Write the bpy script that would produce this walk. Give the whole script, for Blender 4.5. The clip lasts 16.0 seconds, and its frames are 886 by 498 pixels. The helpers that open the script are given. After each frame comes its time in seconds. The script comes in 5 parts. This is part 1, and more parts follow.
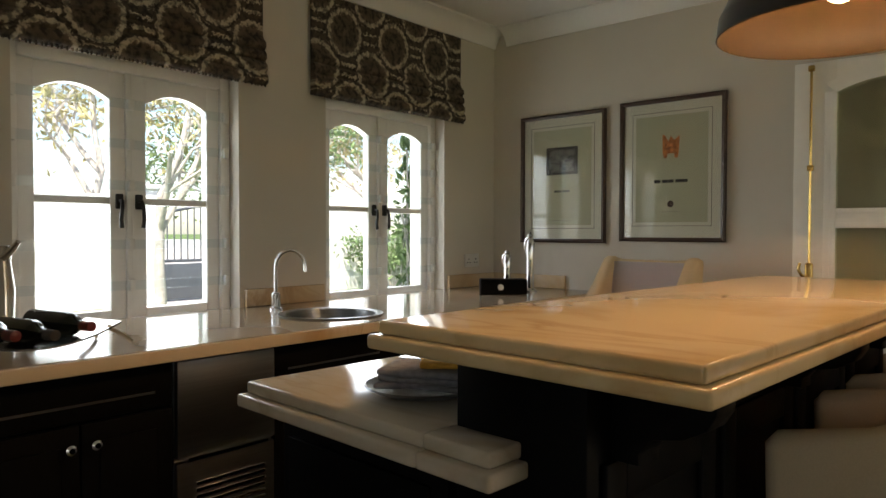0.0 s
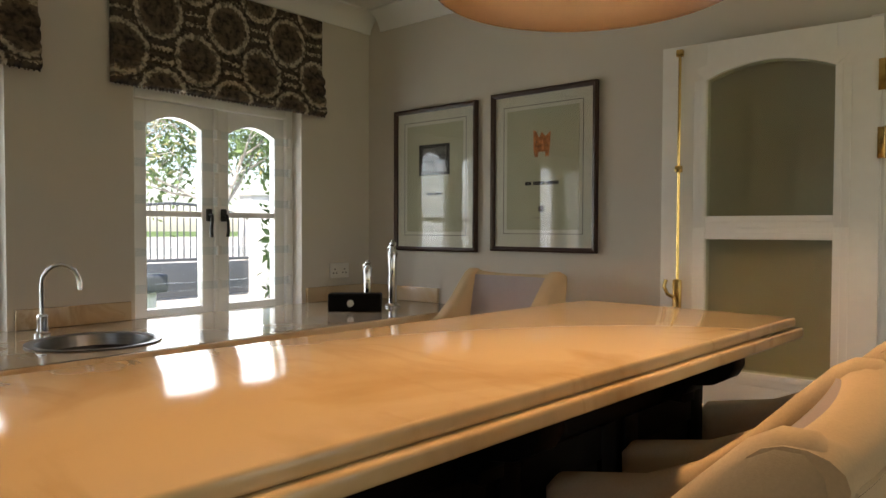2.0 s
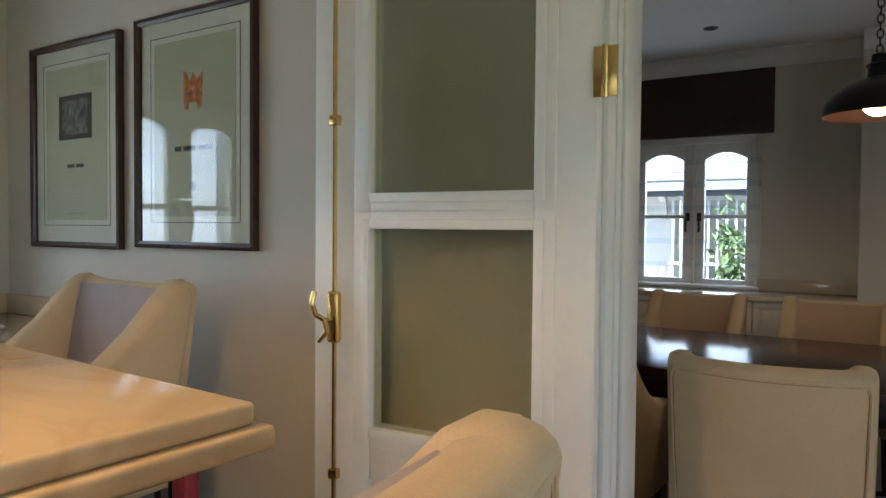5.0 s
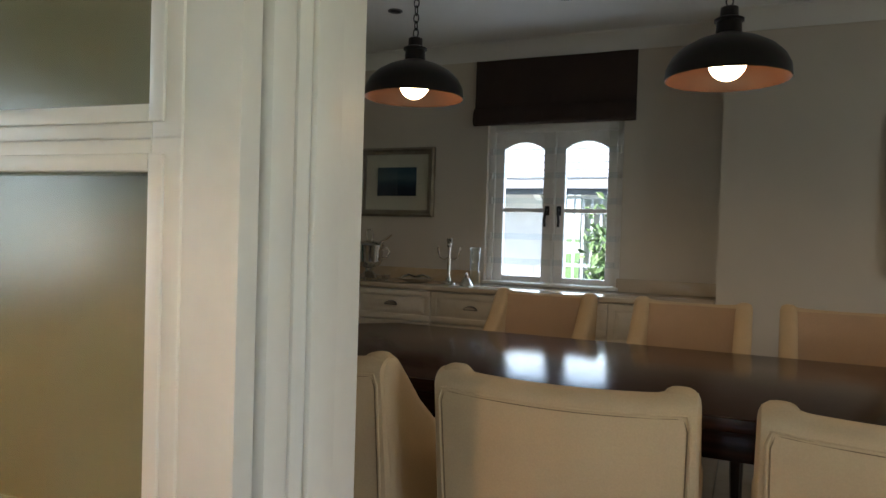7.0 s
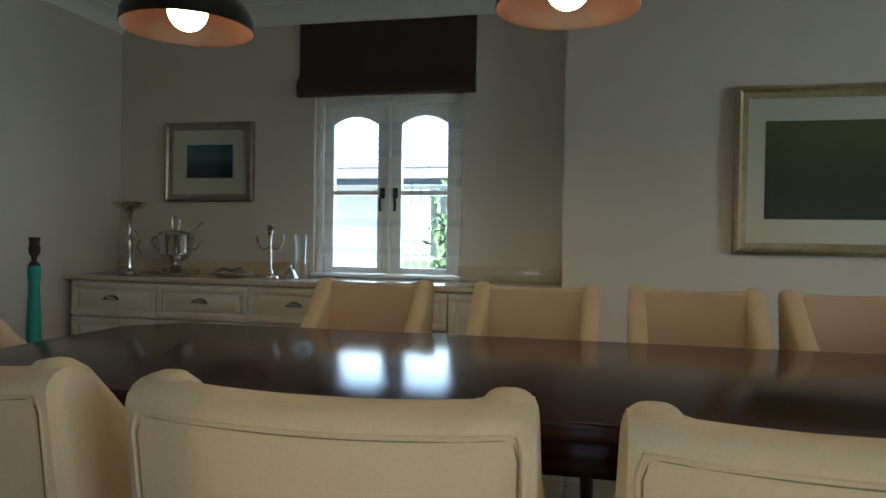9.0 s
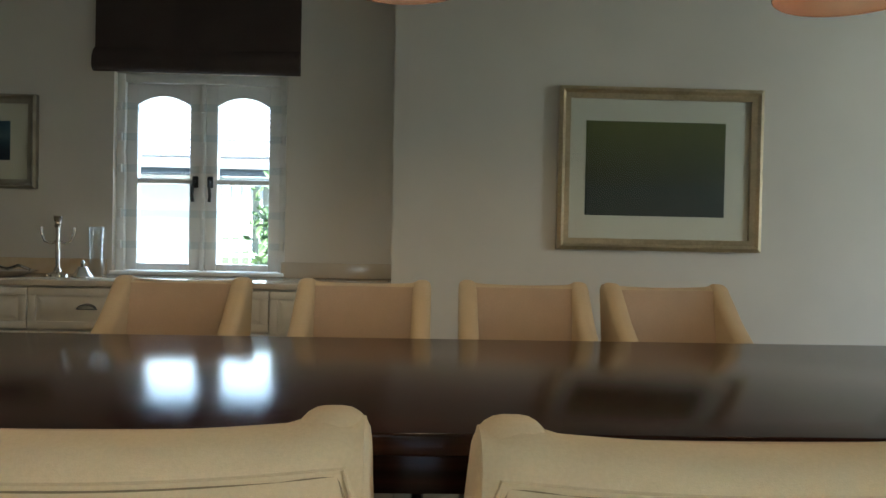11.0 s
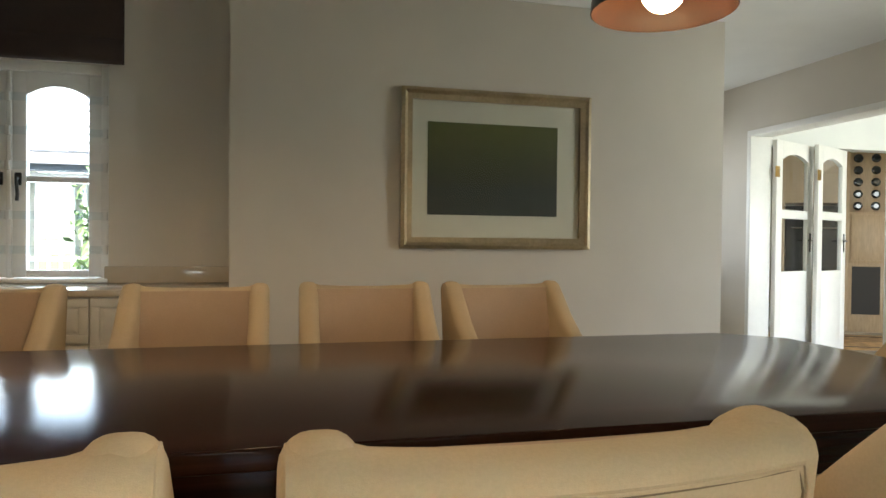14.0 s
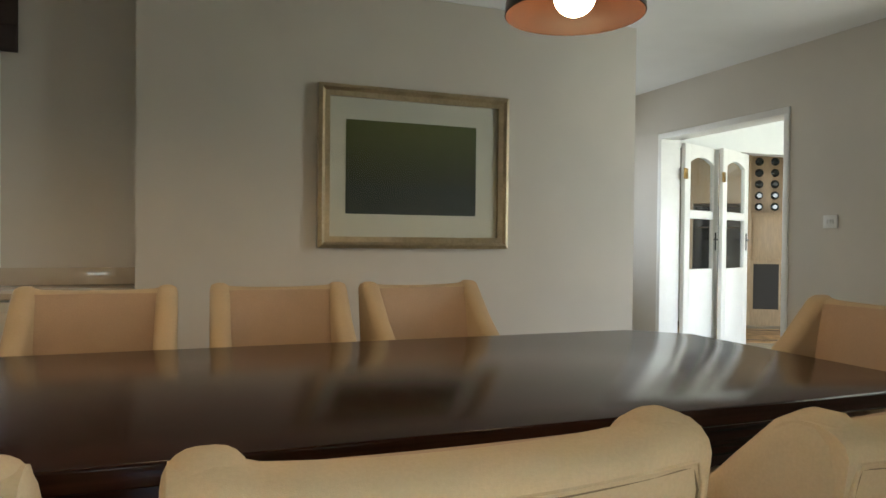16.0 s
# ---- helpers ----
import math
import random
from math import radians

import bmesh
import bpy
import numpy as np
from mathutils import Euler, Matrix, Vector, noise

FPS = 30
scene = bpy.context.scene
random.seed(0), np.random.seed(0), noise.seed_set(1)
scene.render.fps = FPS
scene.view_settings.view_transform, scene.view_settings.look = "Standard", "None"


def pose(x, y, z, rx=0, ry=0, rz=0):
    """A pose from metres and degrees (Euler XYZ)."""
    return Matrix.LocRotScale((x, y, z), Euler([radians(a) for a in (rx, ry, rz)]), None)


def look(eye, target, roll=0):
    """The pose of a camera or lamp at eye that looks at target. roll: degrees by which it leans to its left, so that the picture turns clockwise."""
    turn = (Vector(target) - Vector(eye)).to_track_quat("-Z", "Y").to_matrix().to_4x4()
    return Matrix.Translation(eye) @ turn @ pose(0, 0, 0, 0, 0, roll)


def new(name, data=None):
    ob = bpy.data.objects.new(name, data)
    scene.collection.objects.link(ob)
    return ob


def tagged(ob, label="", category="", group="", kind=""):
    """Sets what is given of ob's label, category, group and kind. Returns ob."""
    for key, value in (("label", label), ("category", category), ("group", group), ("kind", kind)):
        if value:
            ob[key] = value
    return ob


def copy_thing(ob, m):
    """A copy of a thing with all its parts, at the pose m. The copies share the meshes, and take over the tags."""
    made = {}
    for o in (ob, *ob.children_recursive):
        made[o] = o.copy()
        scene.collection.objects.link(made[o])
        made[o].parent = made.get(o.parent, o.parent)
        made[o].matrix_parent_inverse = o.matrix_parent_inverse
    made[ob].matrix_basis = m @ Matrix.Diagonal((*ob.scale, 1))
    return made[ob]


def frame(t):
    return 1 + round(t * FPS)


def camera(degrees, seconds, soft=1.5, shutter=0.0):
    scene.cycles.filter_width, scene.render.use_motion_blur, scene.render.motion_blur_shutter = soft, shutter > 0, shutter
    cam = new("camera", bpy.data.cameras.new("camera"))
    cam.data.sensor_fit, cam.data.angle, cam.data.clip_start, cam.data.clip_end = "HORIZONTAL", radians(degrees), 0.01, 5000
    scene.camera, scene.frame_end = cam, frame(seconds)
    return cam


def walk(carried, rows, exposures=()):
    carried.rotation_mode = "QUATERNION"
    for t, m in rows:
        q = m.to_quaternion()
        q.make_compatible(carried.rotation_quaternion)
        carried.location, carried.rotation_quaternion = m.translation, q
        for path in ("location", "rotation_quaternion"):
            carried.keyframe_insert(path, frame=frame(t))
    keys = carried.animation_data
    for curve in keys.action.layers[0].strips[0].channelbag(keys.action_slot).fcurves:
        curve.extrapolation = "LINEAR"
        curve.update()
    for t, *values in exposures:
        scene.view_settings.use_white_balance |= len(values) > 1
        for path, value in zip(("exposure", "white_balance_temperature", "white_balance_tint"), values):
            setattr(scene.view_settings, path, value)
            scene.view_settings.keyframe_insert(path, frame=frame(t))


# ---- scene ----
cam = camera(65.5, 16.0)
PATH = [
    (0, (-0.173, 0.05, 1.258), (-1.494, 1.55, 1.21), 0.1),
    (0.5, (-0.108, 0.243, 1.29), (-1.425, 1.747, 1.237), 0.0),
    (1, (-0.029, 0.434, 1.293), (-1.344, 1.939, 1.242), 0.1),
    (1.5, (0.028, 0.671, 1.328), (-1.288, 2.176, 1.263), 0.2),
    (2, (0.078, 0.902, 1.315), (-1.223, 2.42, 1.26), 0.2),
    (2.5, (0.13, 1.108, 1.343), (-1.141, 2.65, 1.274), 0.1),
    (3, (0.163, 1.327, 1.325), (-1.087, 2.887, 1.266), 0.3),
    (3.5, (0.162, 1.564, 1.332), (-1.059, 3.147, 1.266), 0.2),
    (4, (0.19, 1.798, 1.305), (-0.982, 3.418, 1.244), 0.3),
    (4.5, (0.206, 2.045, 1.304), (-0.914, 3.701, 1.238), 0.4),
    (5, (0.186, 2.297, 1.284), (-0.879, 3.989, 1.225), 0.5),
    (5.2, (0.175, 2.409, 1.296), (-0.868, 4.114, 1.22), 0.3),
    (7.3, (0.285, 3.135, 1.186), (-0.487, 4.98, 1.146), 1.5),
    (7.5, (0.283, 3.2, 1.172), (-0.455, 5.059, 1.133), 1.2),
    (8, (0.266, 3.385, 1.158), (-0.380, 5.277, 1.115), 1.1),
    (8.5, (0.258, 3.523, 1.124), (-0.281, 5.448, 1.092), 1.1),
    (9, (0.264, 3.599, 1.111), (-0.166, 5.552, 1.081), 0.9),
    (9.5, (0.262, 3.675, 1.096), (-0.049, 5.65, 1.073), 1.0),
    (10, (0.261, 3.698, 1.098), (0.08, 5.69, 1.068), 0.9),
    (10.2, (0.243, 3.716, 1.096), (0.114, 5.712, 1.068), 0.9),
    (12.3, (0.291, 3.813, 1.091), (0.58, 5.792, 1.064), 1.0),
    (12.5, (0.302, 3.811, 1.092), (0.613, 5.786, 1.07), 0.8),
    (13, (0.298, 3.802, 1.1), (0.668, 5.768, 1.075), 0.7),
    (13.5, (0.306, 3.807, 1.101), (0.73, 5.761, 1.075), 0.7),
    (14, (0.29, 3.794, 1.102), (0.778, 5.733, 1.075), 0.6),
    (14.5, (0.3, 3.796, 1.1), (0.836, 5.723, 1.074), 0.7),
    (15, (0.308, 3.797, 1.1), (0.895, 5.708, 1.076), 0.7),
    (15.5, (0.314, 3.798, 1.098), (0.955, 5.692, 1.076), 0.6),
    (16, (0.318, 3.806, 1.107), (1.018, 5.679, 1.078), 0.6),
]
EXPOSURES = [(0.0, 1.15, 7100, 15), (1.2, 1.15, 7700, 19), (2.5, 1.25, 6500, 15), (3.2, 1.45, 6050, 12), (4.5, 1.65, 5950, 12), (5.2, 1.6, 5650, 11), (7.3, 1.85, 6100, 9), (8.5, 2.15, 5600, 3), (10.2, 2.2, 5250, -2), (12.3, 2.65, 6500, 8), (16.0, 2.55, 6150, 7)]
walk(cam, [(t, look(eye, target, roll)) for t, eye, target, roll in PATH], EXPOSURES)

# ---- world, sun, lamps' strengths ----
world = bpy.data.worlds.new("world")
scene.world = world
world.use_nodes = True
_n = world.node_tree.nodes
_sky = _n.new("ShaderNodeTexSky")
_sky.sky_type, _sky.sun_disc = "NISHITA", False
_sky.sun_elevation, _sky.sun_rotation = radians(58), radians(140)
world.node_tree.links.new(_sky.outputs[0], _n["Background"].inputs[0])
_n["Background"].inputs[1].default_value = 0.15
sun = new("sun", bpy.data.lights.new("sun", "SUN"))
sun.data.energy, sun.data.angle, sun.data.color = 5.0, radians(0.6), (1.0, 0.95, 0.87)
_az = radians(140)
sun.matrix_world = look((math.sin(_az) * 20, math.cos(_az) * 20, 32.0), (0, 0, 0))
LAMP_KITCHEN, LAMP_DINING = 13.5, 1.25
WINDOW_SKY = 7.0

# ---- materials ----
def mat(name, colour, rough=0.5, metal=0.0, grain=None, stain=None, bump=0.0, bump_scale=80.0, spec=0.5, coat=0.0, stretch=(1, 1, 1), rnd=0.0):
    """A plain material with two scales of variation: grain=(scale, amount), stain=(scale, amount)."""
    m = bpy.data.materials.new(name)
    m.use_nodes = True
    nt = m.node_tree
    b = nt.nodes["Principled BSDF"]
    b.inputs["Roughness"].default_value, b.inputs["Metallic"].default_value = rough, metal
    b.inputs["Specular IOR Level"].default_value, b.inputs["Coat Weight"].default_value = spec, coat
    b.inputs["Coat Roughness"].default_value = 0.08
    tc = nt.nodes.new("ShaderNodeTexCoord")
    mp = nt.nodes.new("ShaderNodeMapping")
    mp.inputs["Scale"].default_value = stretch
    nt.links.new(tc.outputs["Object"], mp.inputs[0])
    value = None
    for pair in (grain, stain):
        if not pair:
            continue
        no = nt.nodes.new("ShaderNodeTexNoise")
        no.inputs["Scale"].default_value, no.inputs["Detail"].default_value = pair[0], 5
        nt.links.new(mp.outputs[0], no.inputs["Vector"])
        mr = nt.nodes.new("ShaderNodeMapRange")
        mr.inputs[1].default_value, mr.inputs[2].default_value = 0.25, 0.75
        mr.inputs[3].default_value, mr.inputs[4].default_value = 1 - pair[1], 1 + pair[1]
        nt.links.new(no.outputs["Fac"], mr.inputs[0])
        if value is None:
            value = mr.outputs[0]
        else:
            mu = nt.nodes.new("ShaderNodeMath")
            mu.operation = "MULTIPLY"
            nt.links.new(value, mu.inputs[0])
            nt.links.new(mr.outputs[0], mu.inputs[1])
            value = mu.outputs[0]
    if rnd:
        oi = nt.nodes.new("ShaderNodeObjectInfo")
        mr = nt.nodes.new("ShaderNodeMapRange")
        mr.inputs[3].default_value, mr.inputs[4].default_value = 1 - rnd, 1 + rnd
        nt.links.new(oi.outputs["Random"], mr.inputs[0])
        if value is None:
            value = mr.outputs[0]
        else:
            mu = nt.nodes.new("ShaderNodeMath")
            mu.operation = "MULTIPLY"
            nt.links.new(value, mu.inputs[0])
            nt.links.new(mr.outputs[0], mu.inputs[1])
            value = mu.outputs[0]
    if value is None:
        b.inputs["Base Color"].default_value = (*colour, 1)
    else:
        vm = nt.nodes.new("ShaderNodeVectorMath")
        vm.operation = "SCALE"
        vm.inputs[0].default_value = colour
        nt.links.new(value, vm.inputs["Scale"])
        nt.links.new(vm.outputs[0], b.inputs["Base Color"])
    if bump:
        no = nt.nodes.new("ShaderNodeTexNoise")
        no.inputs["Scale"].default_value, no.inputs["Detail"].default_value = bump_scale, 4
        nt.links.new(mp.outputs[0], no.inputs["Vector"])
        bu = nt.nodes.new("ShaderNodeBump")
        bu.inputs["Strength"].default_value, bu.inputs["Distance"].default_value = bump, 0.004
        nt.links.new(no.outputs["Fac"], bu.inputs["Height"])
        nt.links.new(bu.outputs[0], b.inputs["Normal"])
    return m


def ramp_node(nt, src, stops):
    r = nt.nodes.new("ShaderNodeValToRGB")
    while len(r.color_ramp.elements) < len(stops):
        r.color_ramp.elements.new(0.5)
    for e, (p, c) in zip(r.color_ramp.elements, stops):
        e.position, e.color = p, (*c, 1)
    nt.links.new(src, r.inputs[0])
    return r


def marble_mat(name, base, vein, warm, rough=0.12):
    """Polished stone: warm clouds and thin branching veins."""
    m = mat(name, base, rough, spec=0.5)
    nt = m.node_tree
    b = nt.nodes["Principled BSDF"]
    tc = nt.nodes.new("ShaderNodeTexCoord")
    big = nt.nodes.new("ShaderNodeTexNoise")
    big.inputs["Scale"].default_value, big.inputs["Detail"].default_value, big.inputs["Distortion"].default_value = 2.2, 5, 0.8
    nt.links.new(tc.outputs["Object"], big.inputs["Vector"])
    clouds = ramp_node(nt, big.outputs["Fac"], [(0.30, base), (0.49, base), (0.66, warm)])
    ve = nt.nodes.new("ShaderNodeTexNoise")
    ve.inputs["Scale"].default_value, ve.inputs["Detail"].default_value, ve.inputs["Distortion"].default_value = 2.6, 8, 1.6
    mp = nt.nodes.new("ShaderNodeMapping")
    mp.inputs["Location"].default_value, mp.inputs["Scale"].default_value = (3.1, 1.7, 0.4), (0.6, 1.5, 1.0)
    nt.links.new(tc.outputs["Object"], mp.inputs[0])
    nt.links.new(mp.outputs[0], ve.inputs["Vector"])
    line = ramp_node(nt, ve.outputs["Fac"], [(0.45, (0, 0, 0)), (0.50, (1, 1, 1)), (0.56, (0, 0, 0))])
    gate = nt.nodes.new("ShaderNodeTexNoise")
    gate.inputs["Scale"].default_value = 1.7
    nt.links.new(tc.outputs["Object"], gate.inputs["Vector"])
    gr = ramp_node(nt, gate.outputs["Fac"], [(0.46, (0, 0, 0)), (0.68, (0.62, 0.62, 0.62))])
    mu = nt.nodes.new("ShaderNodeMath")
    mu.operation = "MULTIPLY"
    nt.links.new(line.outputs[0], mu.inputs[0])
    nt.links.new(gr.outputs[0], mu.inputs[1])
    mx = nt.nodes.new("ShaderNodeMix")
    mx.data_type = "RGBA"
    nt.links.new(mu.outputs[0], mx.inputs[0])
    nt.links.new(clouds.outputs[0], mx.inputs[6])
    mx.inputs[7].default_value = (*vein, 1)
    nt.links.new(mx.outputs[2], b.inputs["Base Color"])
    return m


def fabric_floral(name, dark, light, mid):
    """Woven print: feathered medallions in staggered rows, pale leaf bars between them."""
    m = mat(name, dark, 0.95, bump=0.3, bump_scale=900)
    nt = m.node_tree
    b = nt.nodes["Principled BSDF"]
    tc = nt.nodes.new("ShaderNodeTexCoord")

    def mapped(src, loc=(0, 0, 0), rot=0.0, scale=(1, 1, 1)):
        mp = nt.nodes.new("ShaderNodeMapping")
        mp.inputs["Location"].default_value, mp.inputs["Rotation"].default_value, mp.inputs["Scale"].default_value = loc, (0, rot, 0), scale
        nt.links.new(src, mp.inputs[0])
        return mp.outputs[0]

    flat_at = mapped(tc.outputs["Object"], scale=(1.0, 0.0, 0.92))

    def wobbled(src, scale, amount):
        no = nt.nodes.new("ShaderNodeTexNoise")
        no.inputs["Scale"].default_value, no.inputs["Detail"].default_value = scale, 3
        nt.links.new(flat_at, no.inputs["Vector"])
        mx = nt.nodes.new("ShaderNodeMix")
        mx.data_type, mx.blend_type = "RGBA", "LINEAR_LIGHT"
        mx.inputs[0].default_value = amount
        nt.links.new(src, mx.inputs[6])
        nt.links.new(no.outputs["Color"], mx.inputs[7])
        return mapped(mx.outputs[2], scale=(1, 0, 1))

    def cells(src, loc):
        vo = nt.nodes.new("ShaderNodeTexVoronoi")
        vo.inputs["Scale"].default_value, vo.inputs["Randomness"].default_value = 3.9, 0.0
        nt.links.new(mapped(src, loc, radians(45)), vo.inputs["Vector"])
        return vo.outputs["Distance"]

    def mixed(fac, a, c):
        mx = nt.nodes.new("ShaderNodeMix")
        mx.data_type = "RGBA"
        nt.links.new(fac, mx.inputs[0])
        nt.links.new(a, mx.inputs[6])
        if isinstance(c, tuple):
            mx.inputs[7].default_value = (*c, 1)
        else:
            nt.links.new(c, mx.inputs[7])
        return mx.outputs[2]

    fine = wobbled(flat_at, 70, 0.022)
    ring = ramp_node(nt, cells(fine, (0.02, 0, 0.03)), [(0.0, mid), (0.20, dark), (0.37, mid), (0.40, light), (0.45, light), (0.475, dark), (0.60, dark)])
    # leaf bars: short wavy strokes in the gaps
    wav = nt.nodes.new("ShaderNodeTexWave")
    wav.wave_type, wav.bands_direction = "BANDS", "Z"
    wav.inputs["Scale"].default_value, wav.inputs["Distortion"].default_value = 6.6, 2.5
    nt.links.new(fine, wav.inputs["Vector"])
    stroke = ramp_node(nt, wav.outputs["Fac"], [(0.80, (0, 0, 0)), (0.88, (1, 1, 1))])
    gap = ramp_node(nt, cells(flat_at, (0.02, 0, 0.03)), [(0.50, (0, 0, 0)), (0.54, (1, 1, 1))])
    both = nt.nodes.new("ShaderNodeMath")
    both.operation = "MULTIPLY"
    nt.links.new(stroke.outputs[0], both.inputs[0])
    nt.links.new(gap.outputs[0], both.inputs[1])
    cloth = mixed(both.outputs[0], ring.outputs[0], light)
    no2 = nt.nodes.new("ShaderNodeTexNoise")
    no2.inputs["Scale"].default_value, no2.inputs["Detail"].default_value = 38, 4
    nt.links.new(flat_at, no2.inputs["Vector"])
    br = ramp_node(nt, no2.outputs["Fac"], [(0.38, (0.2, 0.2, 0.2)), (0.55, (1, 1, 1))])
    mul = nt.nodes.new("ShaderNodeMix")
    mul.data_type, mul.blend_type = "RGBA", "MULTIPLY"
    mul.inputs[0].default_value = 0.9
    nt.links.new(cloth, mul.inputs[6])
    nt.links.new(br.outputs[0], mul.inputs[7])
    nt.links.new(mul.outputs[2], b.inputs["Base Color"])
    return m


def glass_mat(name, tint=(1, 1, 1), gloss=0.08, rough=0.0):
    """Thin clear pane: what lies behind shows, with a gloss that grows at a slant."""
    m = bpy.data.materials.new(name)
    m.use_nodes = True
    nt = m.node_tree
    nt.nodes.remove(nt.nodes["Principled BSDF"])
    tr, gl, mx, fr, pw = (nt.nodes.new(k) for k in ("ShaderNodeBsdfTransparent", "ShaderNodeBsdfGlossy", "ShaderNodeMixShader", "ShaderNodeLayerWeight", "ShaderNodeMath"))
    tr.inputs[0].default_value = (*tint, 1)
    gl.inputs["Roughness"].default_value = rough
    fr.inputs[0].default_value = 0.5
    pw.operation = "POWER"
    pw.inputs[1].default_value = 5.0
    nt.links.new(fr.outputs["Facing"], pw.inputs[0])
    ad = nt.nodes.new("ShaderNodeMath")
    ad.operation = "ADD"
    ad.inputs[1].default_value = gloss
    nt.links.new(pw.outputs[0], ad.inputs[0])
    nt.links.new(ad.outputs[0], mx.inputs[0])
    nt.links.new(tr.outputs[0], mx.inputs[1])
    nt.links.new(gl.outputs[0], mx.inputs[2])
    nt.links.new(mx.outputs[0], nt.nodes["Material Output"].inputs[0])
    return m


def glow_mat(name, colour, strength):
    m = bpy.data.materials.new(name)
    m.use_nodes = True
    b = m.node_tree.nodes["Principled BSDF"]
    b.inputs["Emission Color"].default_value, b.inputs["Emission Strength"].default_value = (*colour, 1), strength
    return m


WALL = mat("wall_paint", (0.60, 0.553, 0.478), 0.75, grain=(3, 0.03), stain=(0.8, 0.04), bump=0.12, bump_scale=180)
CEIL = mat("ceiling_paint", (0.78, 0.78, 0.75), 0.85, grain=(5, 0.02), bump=0.1, bump_scale=150)
WHITE = mat("white_gloss_paint", (0.81, 0.80, 0.76), 0.32, grain=(30, 0.02), stain=(3, 0.04), bump=0.06, bump_scale=60)
# STONE: pale marble with the lamps' honey warmth put into its base colour
STONE = marble_mat("lamp_warmed_marble", (0.68, 0.515, 0.295), (0.40, 0.23, 0.085), (0.53, 0.35, 0.15), 0.10)
STONE2 = marble_mat("cream_marble", (0.54, 0.47, 0.37), (0.36, 0.26, 0.15), (0.47, 0.38, 0.26), 0.11)
WORKTOP = marble_mat("tan_marble", (0.37, 0.30, 0.22), (0.24, 0.17, 0.10), (0.32, 0.25, 0.16), 0.10)
SPLASH = marble_mat("splash_marble", (0.62, 0.50, 0.34), (0.35, 0.22, 0.10), (0.52, 0.36, 0.2), 0.25)
BLACK = mat("black_lacquer", (0.004, 0.0038, 0.0038), 0.5, spec=0.06, grain=(25, 0.2), bump=0.08, bump_scale=40)
CREAM = mat("cream_linen", (0.52, 0.41, 0.265), 0.92, grain=(240, 0.05), stain=(4, 0.09), bump=0.16, bump_scale=700, spec=0.2)
SLATE = mat("grey_lavender_linen", (0.36, 0.325, 0.33), 0.92, grain=(240, 0.05), stain=(4, 0.08), bump=0.16, bump_scale=700, spec=0.2)
TAN = mat("tan_linen", (0.44, 0.325, 0.23), 0.92, grain=(240, 0.05), stain=(4, 0.08), bump=0.16, bump_scale=700, spec=0.2)
# dark colour for the shadow line along the chairs' cream piping
SEAM_SHADE = mat("seam_shade", (0.20, 0.15, 0.09), 0.9, grain=(200, 0.1))
WALNUT = mat("dark_walnut", (0.026, 0.010, 0.007), 0.125, grain=(9, 0.5), stain=(2, 0.3), bump=0.05, bump_scale=50, stretch=(0.12, 7, 7), spec=0.21)
LEGWOOD = mat("dark_leg_wood", (0.045, 0.025, 0.016), 0.35, grain=(14, 0.3), stretch=(6, 6, 1))
FRAMEWOOD = mat("frame_wood", (0.055, 0.028, 0.020), 0.35, grain=(20, 0.3), bump=0.1, bump_scale=40)
FLORAL = fabric_floral("floral_print", (0.075, 0.055, 0.038), (0.50, 0.43, 0.32), (0.14, 0.105, 0.07))
BROWN = mat("brown_fabric", (0.062, 0.045, 0.038), 0.95, grain=(300, 0.15), stain=(5, 0.1), bump=0.3, bump_scale=800, spec=0.1)
CHROME = mat("chrome", (0.75, 0.75, 0.74), 0.08, 1.0)
SILVER = mat("silver", (0.66, 0.63, 0.57), 0.16, 1.0, grain=(12, 0.12), stain=(40, 0.1))
STEEL = mat("dark_steel", (0.22, 0.22, 0.22), 0.35, 1.0, grain=(4, 0.1), stretch=(1, 1, 40))
BRASS = mat("brass", (0.62, 0.42, 0.15), 0.24, 1.0, grain=(20, 0.12))
IRON = mat("black_iron", (0.012, 0.012, 0.012), 0.4, grain=(40, 0.2))
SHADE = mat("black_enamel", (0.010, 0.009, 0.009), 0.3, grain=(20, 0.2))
COPPER = mat("copper_lining", (0.026, 0.0068, 0.0006), 0.5, 0.0, grain=(14, 0.2), bump=0.1, bump_scale=50)
BRONZE = mat("bronze_lining", (0.018, 0.010, 0.0035), 0.5, grain=(14, 0.25), bump=0.1, bump_scale=50)
GILT = mat("silver_gilt", (0.50, 0.42, 0.28), 0.30, 1.0, grain=(10, 0.15), stain=(60, 0.1), bump=0.1, bump_scale=90)
PEWTER = mat("pewter_gilt", (0.36, 0.33, 0.27), 0.34, 1.0, grain=(12, 0.15), bump=0.1, bump_scale=90)
MAT_BOARD = mat("mat_board", (0.66, 0.63, 0.53), 0.9, grain=(60, 0.02))
PRINT = mat("print_paper", (0.46, 0.44, 0.31), 0.8, grain=(6, 0.03), stain=(1.5, 0.04))
INK = mat("ink", (0.03, 0.025, 0.02), 0.8)
PANE = glass_mat("window_glass", (0.97, 0.99, 1.0), 0.02)
FRONTGLASS = glass_mat("picture_glass", (0.97, 0.98, 0.97), 0.03)
CLEARBAR = glass_mat("clear_bar", (0.94, 0.965, 0.975), 0.03, 0.08)
VASEGLASS = glass_mat("clear_glass", (0.93, 0.95, 0.95), 0.1)
BULB = glow_mat("bulb_glow", (1.0, 0.74, 0.42), 5.0)
PLASTIC = mat("white_plastic", (0.75, 0.74, 0.70), 0.35)
